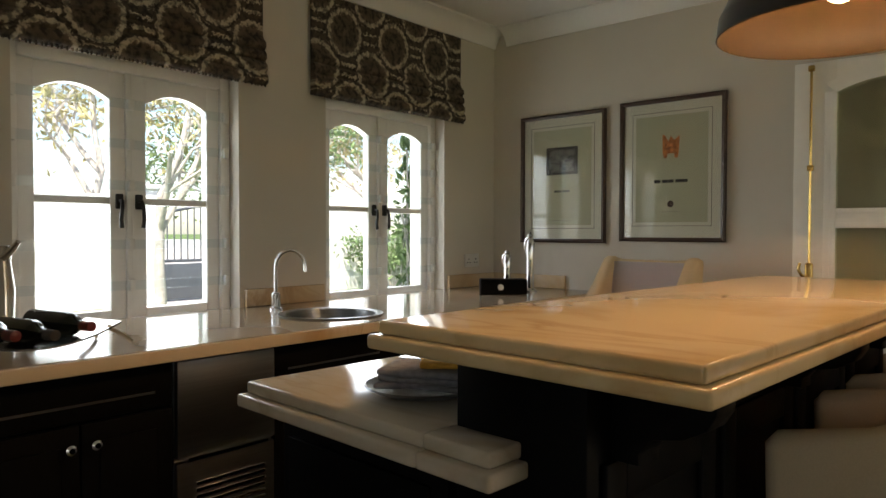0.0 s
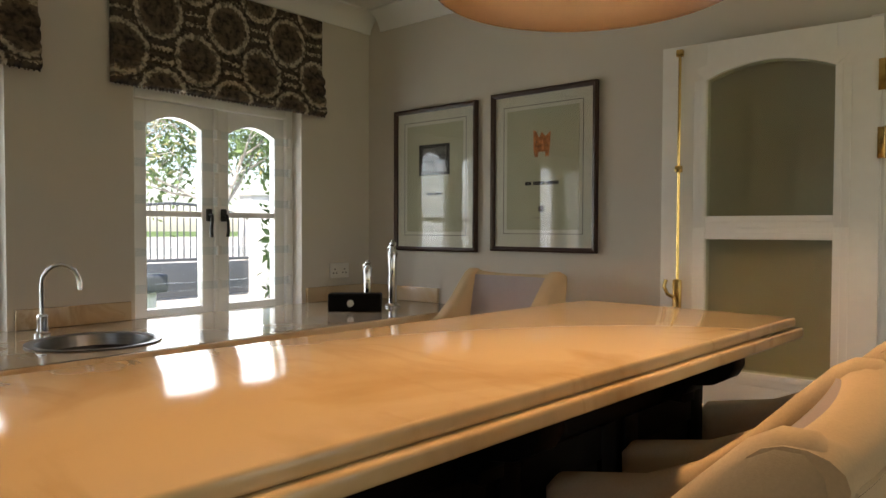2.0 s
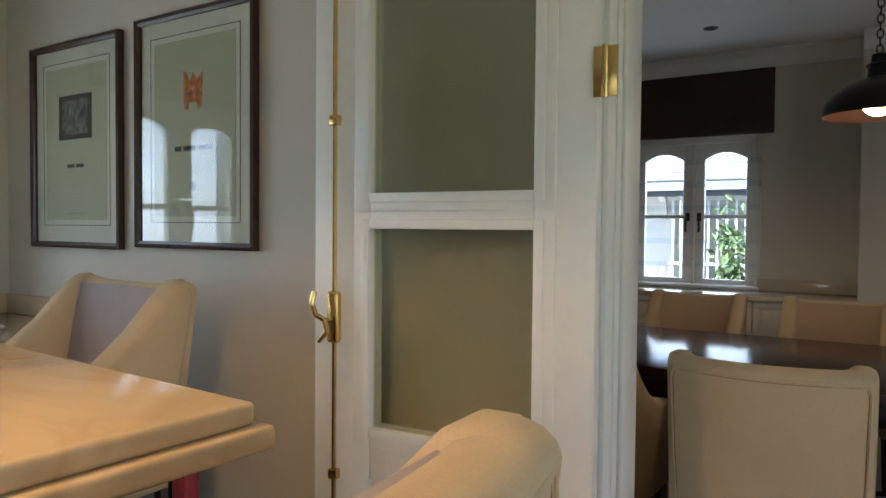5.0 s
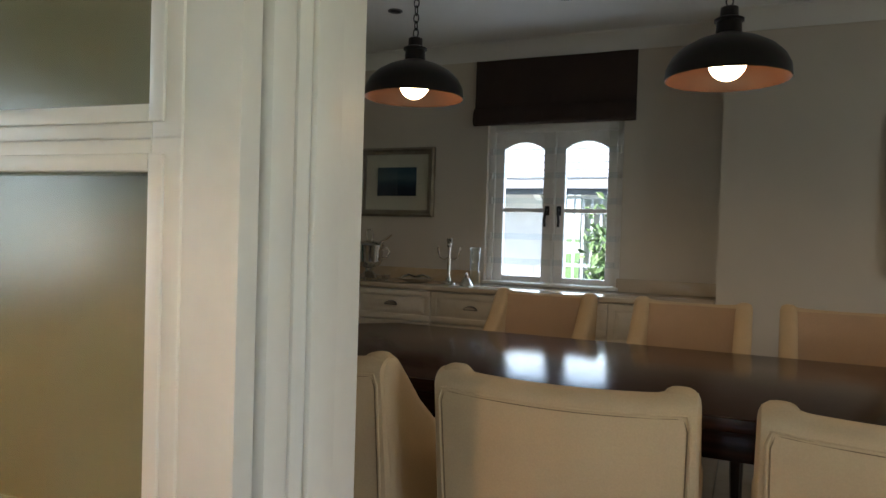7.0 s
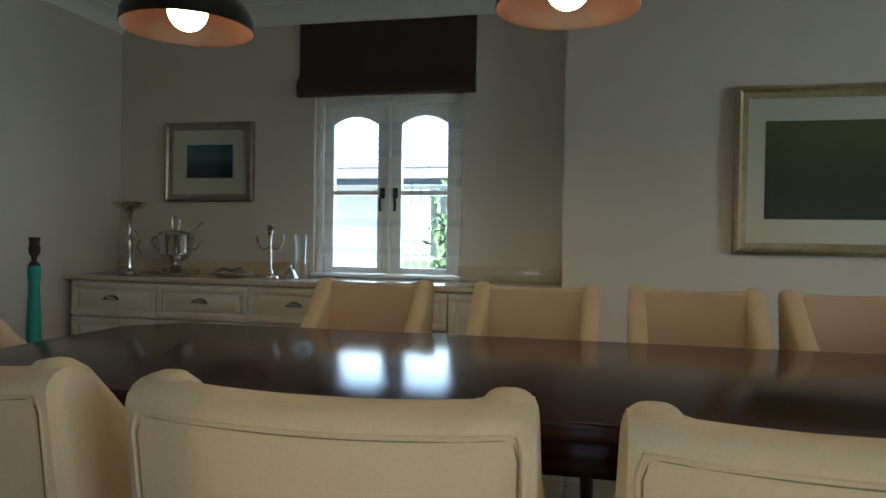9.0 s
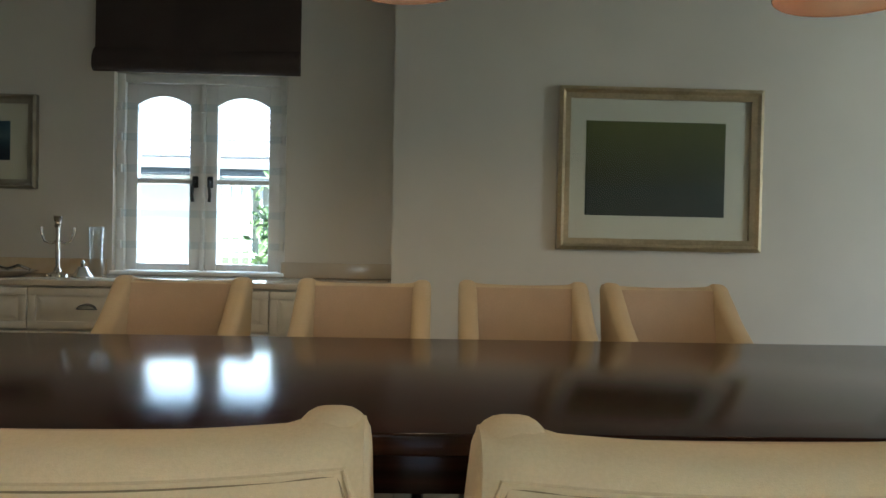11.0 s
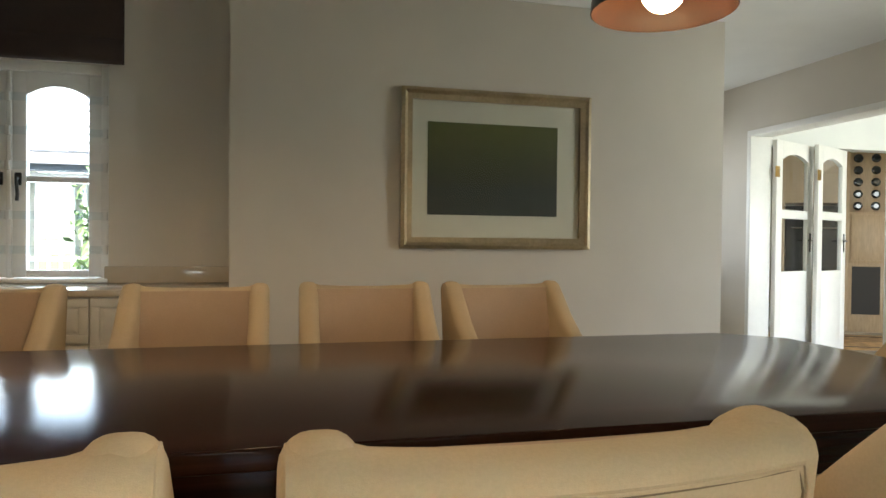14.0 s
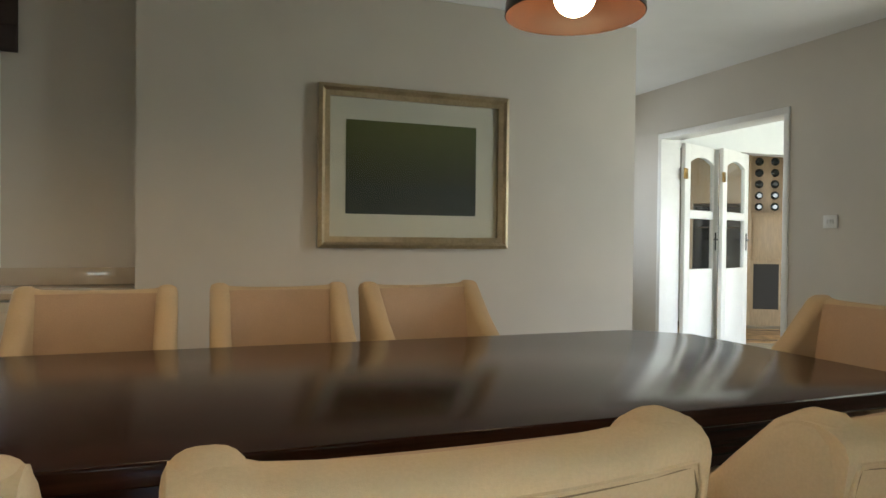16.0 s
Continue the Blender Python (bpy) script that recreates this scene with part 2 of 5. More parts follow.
DARKFLOOR = mat("floor_tile", (0.42, 0.36, 0.27), 0.25, grain=(3, 0.1), stain=(14, 0.06), rnd=0.06)
GROUT = mat("grout", (0.22, 0.19, 0.15), 0.9, grain=(40, 0.1))
OAK = mat("limed_oak", (0.34, 0.23, 0.125), 0.5, grain=(8, 0.18), stretch=(6, 6, 1), bump=0.15, bump_scale=20)
CUPBOARD = mat("cream_cupboard", (0.62, 0.585, 0.51), 0.42, grain=(20, 0.04), stain=(4, 0.06), bump=0.08, bump_scale=40)

# ---- building blocks ----
def box(bm, x0, x1, y0, y1, z0, z1, bevel=0.0, seg=2, m=None):
    k = bmesh.ops.create_cube(bm, size=1, matrix=(m or Matrix()) @ Matrix.LocRotScale(((x0 + x1) / 2, (y0 + y1) / 2, (z0 + z1) / 2), None, (x1 - x0, y1 - y0, z1 - z0)))
    if bevel:
        es = list({e for v in k["verts"] for e in v.link_edges})
        bmesh.ops.bevel(bm, geom=es, offset=bevel, segments=seg, affect="EDGES", profile=0.5)
    return bm


def boxes(*specs, bevel=0.0):
    bm = bmesh.new()
    for s in specs:
        box(bm, *s, bevel=bevel)
    return bm


def lathe(bm, prof, seg=24, m=None, closed=False):
    """Turn (radius, z) points about the z axis."""
    m = m or Matrix()
    rings = [[bm.verts.new(m @ Vector((r * math.cos(2 * math.pi * i / seg), r * math.sin(2 * math.pi * i / seg), z))) for i in range(seg)] for r, z in prof]
    pairs = list(zip(rings, rings[1:])) + ([(rings[-1], rings[0])] if closed else [])
    for a, b in pairs:
        for i in range(seg):
            j = (i + 1) % seg
            bm.faces.new((a[i], a[j], b[j], b[i]))
    if not closed:
        bm.faces.new(rings[0][::-1])
        bm.faces.new(rings[-1])
    return bm


def tube(bm, pts, r, seg=8, taper=1.0):
    """A round rod along a line of points."""
    pts = [Vector(p) for p in pts]
    rings = []
    for i, p in enumerate(pts):
        d = (pts[min(i + 1, len(pts) - 1)] - pts[max(i - 1, 0)]).normalized()
        a = d.orthogonal().normalized() if i == 0 else (rings_axis - d * rings_axis.dot(d)).normalized()
        rings_axis = a
        b = d.cross(a)
        rr = r * (1 + (taper - 1) * i / max(1, len(pts) - 1))
        rings.append([bm.verts.new(p + (a * math.cos(2 * math.pi * k / seg) + b * math.sin(2 * math.pi * k / seg)) * rr) for k in range(seg)])
    for a, b in zip(rings, rings[1:]):
        for i in range(seg):
            j = (i + 1) % seg
            bm.faces.new((a[i], a[j], b[j], b[i]))
    bm.faces.new(rings[0][::-1])
    bm.faces.new(rings[-1])
    return bm


def extrude_poly(bm, pts, t0, t1, axis, bevel=0.0, seg=2):
    """A flat outline given in the two other axes, drawn out along axis from t0 to t1."""
    def at(p, t):
        return {"x": (t, p[0], p[1]), "y": (p[0], t, p[1]), "z": (p[0], p[1], t)}[axis]
    a = [bm.verts.new(at(p, t0)) for p in pts]
    b = [bm.verts.new(at(p, t1)) for p in pts]
    fs = [bm.faces.new(a), bm.faces.new(b[::-1])]
    n = len(pts)
    for i in range(n):
        fs.append(bm.faces.new((a[i], b[i], b[(i + 1) % n], a[(i + 1) % n])))
    bmesh.ops.recalc_face_normals(bm, faces=fs)
    if bevel:
        es = [e for f in fs[:2] for e in f.edges]
        bmesh.ops.bevel(bm, geom=list(set(es)), offset=bevel, segments=seg, affect="EDGES", profile=0.5)
    return bm


def mesh_of(name, bm, material, smooth=35):
    bmesh.ops.recalc_face_normals(bm, faces=bm.faces)
    me = bpy.data.meshes.new(name)
    bm.to_mesh(me)
    bm.free()
    me.materials.append(material)
    if smooth:
        me.polygons.foreach_set("use_smooth", [True] * len(me.polygons))
        me.set_sharp_from_angle(angle=radians(smooth))
    return me


def part(name, bm, material, parent, label="", smooth=35):
    ob = new(name, mesh_of(name, bm, material, smooth))
    ob.parent = parent
    return tagged(ob, label)


def thing(name, m, label, category, group="", kind=""):
    ob = new(name)
    ob.empty_display_size = 0.1
    ob.matrix_basis = m
    return tagged(ob, label, category, group, kind)


def solid(name, bm, material, label, category, kind="", smooth=35, m=None):
    ob = new(name, mesh_of(name, bm, material, smooth))
    if m:
        ob.matrix_basis = m
    return tagged(ob, label, category, "", kind)


def wall_mesh(axis, a0, a1, t0, t1, z0, z1, holes=()):
    """A wall along axis from a0 to a1, thick from t0 to t1, with (u0, u1, z0, z1) holes through it."""
    bm = bmesh.new()
    us = sorted({a0, a1, *[h[0] for h in holes], *[h[1] for h in holes]})
    for u0, u1 in zip(us, us[1:]):
        cuts = sorted([(h[2], h[3]) for h in holes if h[0] <= u0 + 1e-6 and h[1] >= u1 - 1e-6])
        z = z0
        for c0, c1 in cuts + [(z1, z1)]:
            if c0 > z + 1e-4:
                if axis == "x":
                    box(bm, u0, u1, t0, t1, z, c0)
                else:
                    box(bm, t0, t1, u0, u1, z, c0)
            z = c1
    bmesh.ops.remove_doubles(bm, verts=bm.verts, dist=1e-5)
    return bm


# ---- structure ----
KX, KY = -3.05, 3.845          # kitchen: window wall, picture wall
KS, KE = -2.4, 2.3             # kitchen: behind the camera, east side
DY, DN, DP = 4.06, 7.65, 7.45  # dining room: doorway side, window wall, painting wall
DW, DE = -2.85, 4.5
KZ, DZ = 2.62, 2.55
DOOR0, DOOR1, DOORZ = -0.385, 1.35, 2.10
W1, W2, W3 = 1.383, 2.853, -0.989
HOLE = 0.475

S = "structure"
solid("wall_west", wall_mesh("y", KS - 0.25, KY, KX - 0.30, KX, 0, 2.9, [(W1 - HOLE, W1 + HOLE, 0.865, 1.985), (W2 - HOLE, W2 + HOLE, 0.865, 1.985)]), WALL, "warm stone-coloured plastered kitchen wall with two windows", "wall", S, 0)
solid("wall_between", wall_mesh("x", KX - 0.30, 4.75, KY, DY, 0, 2.9, [(DOOR0, DOOR1, 0, DOORZ)]), WALL, "warm stone-coloured wall with a wide doorway", "wall", S, 0)
# south and east kitchen walls: unseen, their openings added to let fill light in
solid("wall_south", wall_mesh("x", KX - 0.30, KE + 0.25, KS - 0.25, KS, 0, 2.9, [(-0.3, 1.1, 0.7, 2.1)]), WALL, "plain stone-coloured kitchen wall with an unseen opening added for light", "wall", S, 0)
solid("wall_kitchen_east", wall_mesh("y", KS, KY, KE, KE + 0.25, 0, 2.9, [(1.9, 3.4, 0.5, 2.15)]), WALL, "plain stone-coloured kitchen wall with a wide unseen opening added for light", "wall", S, 0)
solid("wall_north", wall_mesh("x", DW - 0.25, 0.09, DN, DN + 0.30, 0, 2.9, [(W3 - HOLE, W3 + HOLE, 0.865, 1.985)]), WALL, "grey-beige dining room wall with a white window", "wall", S, 0)
solid("wall_painting", boxes((0.09, 2.96, DP, DP + 0.5, 0, 2.9)), WALL, "grey-beige projecting wall behind the large painting", "wall", S, 0)
solid("wall_dining_west", wall_mesh("y", DY, DN, DW - 0.25, DW, 0, 2.9), WALL, "grey-beige dining room side wall", "wall", S, 0)
# the hole from y 4.6 to 6.6 is unseen, added for fill light
solid("wall_dining_east", wall_mesh("y", DY, 9.75, DE, DE + 0.2, 0, 2.9, [(4.6, 6.6, 0.4, 2.15), (7.69, 9.2, 0, 2.115)]), WALL, "grey-beige wall with a doorway, light switch and an added unseen opening", "wall", S, 0)
solid("wall_passage", boxes((2.71, 2.96, DP + 0.5, 9.75, 0, 2.9)), WALL, "plain passage wall", "wall", S, 0)
# passage and far room: openings out of view, added to brighten the doorway
solid("wall_passage_end", wall_mesh("x", 2.71, DE + 0.2, 9.75, 10.0, 0, 2.9, [(3.1, 4.3, 0.9, 2.1)]), WALL, "plain passage end wall with an unseen opening added for light", "wall", S, 0)
solid("wall_far_room_north", boxes((DE + 0.2, 9.2, 11.6, 11.85, 0, 2.9)), WALL, "plain wall of the far room", "wall", S, 0)
solid("wall_far_room_east", boxes((8.95, 9.2, 4.8, 11.6, 0, 2.9)), WALL, "plain wall of the far room", "wall", S, 0)
solid("wall_far_room_west", wall_mesh("y", 10.0, 11.85, DE, DE + 0.2, 0, 2.9, [(10.2, 11.4, 0.7, 2.2)]), WALL, "plain wall of the far room with an unseen opening added for light", "wall", S, 0)
solid("wall_far_room_south", wall_mesh("x", DE + 0.2, 9.2, 4.55, 4.8, 0, 2.9, [(5.2, 8.2, 0.3, 2.2)]), WALL, "plain wall of the far room with a wide unseen opening added for light", "wall", S, 0)
# slab runs 2.4 m past the south wall, added to block the sun
solid("ceiling_kitchen", boxes((KX - 0.3, KE + 0.25, KS - 2.4, KY, KZ, KZ + 0.3)), CEIL, "white plastered kitchen ceiling with an unseen overhang added against sun", "ceiling", S, 0)
solid("ceiling_dining", boxes((DW - 0.25, 9.2, KY + 0.02, DN + 0.3, DZ, DZ + 0.36), (2.71, 9.2, DN + 0.3, 11.85, DZ, DZ + 0.36)), CEIL, "white plastered dining room ceiling", "ceiling", S, 0)

COVE = [(0, 0), (0.0, -0.11), (0.012, -0.11), (0.02, -0.085), (0.045, -0.045), (0.085, -0.02), (0.11, -0.012), (0.11, 0)]


def cornice(name, axis, a0, a1, at, side, z):
    pts = [(at + side * p[0], z + p[1]) for p in COVE]
    solid(name, extrude_poly(bmesh.new(), pts, a0, a1, axis), CEIL, "white moulded plaster cornice under the ceiling", "cornice", S, 30)


cornice("trim_cornice_west", "y", KS, KY, KX, 1, KZ)
cornice("trim_cornice_pictures", "x", KX + 0.11, KE, KY, -1, KZ)
cornice("trim_cornice_north", "x", DW + 0.11, 0.09, DN, -1, DZ)
cornice("trim_cornice_dining_west", "y", DY, DN, DW, 1, DZ)
cornice("trim_cornice_painting", "x", 0.09, 2.96, DP, -1, DZ)
cornice("trim_cornice_doorway", "x", DW + 0.11, DE, DY, 1, DZ)


def skirting(name, axis, a0, a1, at, side):
    pts = [(at, 0.0), (at + side * 0.016, 0.0), (at + side * 0.016, 0.10), (at + side * 0.010, 0.115), (at, 0.12)]
    solid(name, extrude_poly(bmesh.new(), pts, a0, a1, axis), WHITE, "white painted skirting board", "skirting board", S, 30)


skirting("baseboard_pictures", "x", -2.1, -0.42, KY, -1)
skirting("baseboard_painting", "x", 0.09, 2.96, DP, -1)
skirting("baseboard_dining_west", "y", DY, 7.1, DW, 1)
skirting("baseboard_dining_east", "y", DY, 7.6, DE, -1)


# ---- windows ----
def arched_rail(bm, u0, u1, zl, zm, ztop, v0, v1, n=10):
    """The casement's top rail, its lower edge a shallow arch."""
    pts = [(u0 + (u1 - u0) * i / n, zl + (zm - zl) * (1 - (2 * i / n - 1) ** 2)) for i in range(n + 1)]
    extrude_poly(bm, [(u0, ztop)] + pts + [(u1, ztop)], v0, v1, "y")


def window(name, m, label):
    """Two arched casements in a frame; local x across, y into the room, z up from the floor."""
    w = thing(name, m, label, "window", "", S)
    fr = boxes((-0.475, -0.43, -0.07, 0.02, 0.865, 1.985), (0.43, 0.475, -0.07, 0.02, 0.865, 1.985), (-0.43, 0.43, -0.07, 0.02, 1.935, 1.985), (-0.43, 0.43, -0.07, 0.02, 0.865, 0.885), bevel=0.004)
    box(fr, -0.012, 0.012, -0.07, 0.012, 0.885, 1.935, 0.004)
    part("window_frame", fr, WHITE, w)
    for s in (-1, 1):
        a, b = (0.0135, 0.4285)
        p0, p1 = (0.077, 0.367)
        u = lambda q0, q1: (min(s * q0, s * q1), max(s * q0, s * q1))
        c = bmesh.new()
        box(c, *u(a, p0), -0.05, 0.0, 0.888, 1.932, 0.004)
        box(c, *u(p1, b), -0.05, 0.0, 0.888, 1.932, 0.004)
        box(c, *u(p0, p1), -0.05, 0.0, 0.888, 0.925, 0.003)
        arched_rail(c, *u(p0, p1), 1.815, 1.865, 1.932, -0.05, 0.0)
        cas = part("casement", c, WHITE, w)
        part("glazing_bar", boxes((*u(p0, p1), -0.045, -0.004, 1.375, 1.405), bevel=0.004), WHITE, cas)
        pane = part("pane", boxes((*u(p0 - 0.004, p1 + 0.004), -0.028, -0.024, 0.92, 1.87)), PANE, cas, "clear window glass", 0)
        pane.visible_shadow = False
        h = bmesh.new()
        hx = s * 0.042
        box(h, hx - 0.016, hx + 0.016, 0.0, 0.014, 1.355, 1.42, 0.005)
        tube(h, [(hx, 0.012, 1.39), (hx, 0.035, 1.388), (hx + s * 0.004, 0.042, 1.36), (hx + s * 0.008, 0.04, 1.31), (hx + s * 0.004, 0.038, 1.275)], 0.0075, 8, 1.25)
        part("handle", h, IRON, cas, "black iron casement handle")
    for i, z in enumerate((1.03, 1.205, 1.455, 1.63, 1.80)):
        bar = part("burglar_bar", boxes((-0.455, 0.455, 0.026, 0.034, z - 0.02, z + 0.02), bevel=0.002), CLEARBAR, w, "clear plastic burglar bar", 0)
        bar.visible_shadow = False
        for x in (-0.452, 0.0, 0.452):
            part("clip", boxes((x - 0.011, x + 0.011, 0.012, 0.038, z - 0.024, z + 0.024), bevel=0.003), PLASTIC, w)
    part("window_sill", boxes((-0.475, 0.475, 0.02, 0.10, 0.865, 0.885), bevel=0.004), WHITE, w)
    return w


window("window_1", pose(KX - 0.10, W1, 0, 0, 0, -90), "white painted arched casement window above the worktop")
window("window_2", pose(KX - 0.10, W2, 0, 0, 0, -90), "white painted arched casement window near the corner")
window("window_3", pose(W3, DN + 0.06, 0, 0, 0, 180), "white painted arched casement window above the sideboard")


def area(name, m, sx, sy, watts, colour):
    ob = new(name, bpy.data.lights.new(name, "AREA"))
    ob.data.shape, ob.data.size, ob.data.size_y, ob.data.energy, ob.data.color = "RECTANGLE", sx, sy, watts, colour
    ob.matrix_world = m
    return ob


area("window_light", look((KX - 0.34, W1, 1.42), (KX + 1, W1, 1.42)), 0.9, 1.05, WINDOW_SKY, (0.86, 0.94, 1.0))
area("window_light", look((KX - 0.34, W2, 1.42), (KX + 1, W2, 1.42)), 0.9, 1.05, WINDOW_SKY, (0.86, 0.94, 1.0))
area("window_light", look((W3, DN + 0.34, 1.42), (W3, DN - 1, 1.42)), 0.9, 1.05, WINDOW_SKY * 0.42, (0.84, 0.93, 1.0))
# fill lamps at the added unseen openings, to brighten the rooms
area("passage_fill", look((3.7, 10.05, 1.5), (3.7, 9, 1.4)), 1.2, 1.2, 2.2, (0.92, 0.96, 1.0))
area("far_room_fill", look((6.7, 4.5, 1.3), (6.7, 6, 1.3)), 2.8, 1.8, 28, (0.95, 0.97, 1.0))
area("kitchen_east_fill", look((KE + 0.3, 2.65, 1.33), (0, 2.65, 1.33)), 1.45, 1.6, 3.3, (1.0, 0.85, 0.64))
area("south_fill", look((0.4, KS - 0.3, 1.4), (0.4, 0, 1.4)), 1.3, 1.3, 1.5, (0.86, 0.93, 1.0))
area("dining_east_fill", look((DE + 0.25, 5.6, 1.27), (0, 5.6, 1.27)), 1.9, 1.7, 0.25, (0.90, 0.96, 1.0))


# ---- things: chairs ----
def chair(name, m, lift, label, group):
    """Upholstered chair with a winged back running down into sloping arms. Local: faces +y, base at 0. lift raises the seat."""
    c = thing(name, m, label, "bar stool" if lift else "chair", group)
    zs = 0.46 + lift
    part("seat", box(bmesh.new(), -0.215, 0.215, -0.20, 0.27, zs - 0.13, zs, 0.03, 3), SLATE if lift else TAN, c, "grey linen seat" if lift else "tan linen seat")
    # back: a gently bowed pad, its top dipping between two rounded ears
    bk = bmesh.new()
    n, k = 28, 10
    half = [math.sin(math.pi * j / 12) for j in range(13)]
    rows = []
    for i in range(n + 1):
        u = -1 + 2 * i / n
        ear = max(0.0, (abs(u) - 0.74) / 0.26)
        ear = math.sin(math.pi * min(1.0, ear * 1.25)) if ear else 0.0
        top = zs + 0.444 + 0.012 * u * u + 0.006 * ear
        bow = -0.014 * (1 - u * u)
        ring = []
        for j in range(k + 1):
            w = j / k
            ring.append((u * 0.266, -0.225 - 0.075 * w + bow, zs - 0.13 + (top - 0.03 - zs + 0.13) * w))
        for a in range(1, 7):
            q = math.pi * a / 7
            ring.append((u * 0.266, -0.255 + bow - 0.045 * math.cos(q) + 0.0, top - 0.03 + 0.03 * math.sin(q)))
        for j in range(k, -1, -1):
            w = j / k
            ring.append((u * 0.266, -0.135 - 0.075 * w + bow, zs - 0.13 + (top - 0.03 - zs + 0.13) * w))
        rows.append([bk.verts.new(q) for q in ring])
    for a, b in zip(rows, rows[1:]):
        for q in range(len(a)):
            e = (q + 1) % len(a)
            bk.faces.new((a[q], a[e], b[e], b[q]))
    bk.faces.new(rows[0])
    bk.faces.new(rows[-1])
    part("backrest", bk, CREAM, c, "", 50)
    ib = bmesh.new()
    rows = []
    for i in range(13):
        u = -0.78 + 1.56 * i / 12
        top = zs + 0.451
        ring = []
        for j in range(7):
            w = j / 6
            ring.append((u * 0.266, -0.127 - 0.075 * w - 0.014 * (1 - u * u) - 0.007 * (abs(2 * w - 1) ** 6), zs + 0.004 + (top - zs - 0.02) * w))
        rows.append([ib.verts.new(q) for q in ring] + [ib.verts.new((q[0], q[1] - 0.03, q[2])) for q in ring[::-1]])
    for a, b in zip(rows, rows[1:]):
        for q in range(len(a)):
            e = (q + 1) % len(a)
            ib.faces.new((a[q], a[e], b[e], b[q]))
    ib.faces.new(rows[0])
    ib.faces.new(rows[-1])
    part("inner_back", ib, SLATE if lift else TAN, c, "grey linen inner back" if lift else "tan linen inner back", 50)
    for s in (-1, 1):
        # one wing: tall rolled ear at the back, sweeping down to a low arm
        pts = [(-0.298, zs + 0.40), (-0.290, zs + 0.440), (-0.268, zs + 0.463), (-0.235, zs + 0.463), (-0.205, zs + 0.446),
               (-0.155, zs + 0.395), (-0.09, zs + 0.326), (-0.005, zs + 0.258), (0.09, zs + 0.214), (0.20, zs + 0.192), (0.258, zs + 0.180), (0.278, zs + 0.155),
               (0.27, zs - 0.14), (-0.215, zs - 0.14), (-0.225, zs + 0.02)]
        wg = bmesh.new()
        x0, x1 = (0.196, 0.272) if s > 0 else (-0.272, -0.196)
        extrude_poly(wg, pts, x0, x1, "x", 0.030, 5)
        part("wing", wg, CREAM, c, "", 60)
    pp = bmesh.new()
    def seam(inset, drop, out):
        w = 0.256 - inset
        line = [(-w + 0.014, -0.230 - out, zs - 0.10), (-w + 0.004, -0.2665 - out, zs + 0.16), (-w, -0.2975 - out, zs + 0.395 - drop)]
        line += [(u * w, -0.2985 - out - 0.014 * (1 - u * u), zs + 0.410 - drop + 0.010 * u * u) for u in [-0.97 + 1.94 * i / 16 for i in range(17)]]
        return line + [(w, -0.2975 - out, zs + 0.395 - drop), (w - 0.004, -0.2665 - out, zs + 0.16), (w - 0.014, -0.230 - out, zs - 0.10)]
    tube(pp, seam(0.0, 0.0, 0.001), 0.0032, 6)
    part("piping", pp, CREAM, c, "cream corded piping")
    part("seam", tube(bmesh.new(), seam(0.006, 0.006, -0.0002), 0.0014, 5), SEAM_SHADE, c, "stitched seam with its shadow painted dark")
    for s in (-1, 1):
        for f, y0 in ((1, 0.23), (-1, -0.20)):
            lg = bmesh.new()
            tube(lg, [(s * 0.235, y0, zs - 0.13), (s * 0.24, y0 + f * 0.01 + (0 if f > 0 else -0.02), 0.0)], 0.024, 8, 0.65)
            part("leg", lg, LEGWOOD, c)
    if lift:
        fr = bmesh.new()
        for s in (-1, 1):
            tube(fr, [(s * 0.237, -0.21, 0.28), (s * 0.237, 0.235, 0.28)], 0.011)
        tube(fr, [(-0.237, 0.235, 0.25), (0.237, 0.235, 0.25)], 0.013)
        part("footrest", fr, LEGWOOD, c)
    return c


CHAIR_LABEL = "cream linen dining chair with winged back at the dark table"
near = "chairs round the dining table"
first = chair("dining_chair", pose(-0.08, 4.70, 0, 0, 0, 2), 0.0, CHAIR_LABEL, near)
for x, y, r in ((-0.74, 4.74, -3), (0.57, 4.68, 0), (1.165, 4.65, 9)):
    copy_thing(first, pose(x, y, 0, 0, 0, r))
for x, y, r in ((-0.715, 6.36, 180), (0.015, 6.36, 179), (0.675, 6.42, 179), (1.30, 6.42, 184), (2.19, 5.38, 92), (-1.84, 5.52, -92)):
    copy_thing(first, pose(x, y, 0, 0, 0, r))
BAR_LABEL = "cream linen bar stool with winged back drawn up to the bar"
stool = chair("bar_stool", pose(-0.345, 1.83, 0, 0, 0, 92), 0.205, BAR_LABEL, "stools at the bar")
copy_thing(stool, pose(-0.335, 2.575, 0, 0, 0, 90))
tagged(copy_thing(stool, pose(-1.79, 3.34, 0, 0, 0, 180)), "cream linen bar stool standing against the picture wall", "bar stool")


# ---- dining table ----
table = thing("dining_table", pose(0.31, 5.485, 0), "long dark polished walnut dining table with clipped corners", "table")
hx, hy, cc = 1.77, 0.555, 0.17
outline = [(-hx + cc, -hy), (hx - cc, -hy), (hx, -hy + cc), (hx, hy - cc), (hx - cc, hy), (-hx + cc, hy), (-hx, hy - cc), (-hx, -hy + cc)]
part("tabletop", extrude_poly(bmesh.new(), outline, 0.725, 0.765, "z", 0.006, 3), WALNUT, table)
part("apron", boxes((-1.5, 1.5, -0.44, -0.41, 0.62, 0.725), (-1.5, 1.5, 0.41, 0.44, 0.62, 0.725), (-1.5, -1.47, -0.41, 0.41, 0.62, 0.725), (1.47, 1.5, -0.41, 0.41, 0.62, 0.725), bevel=0.003), WALNUT, table)
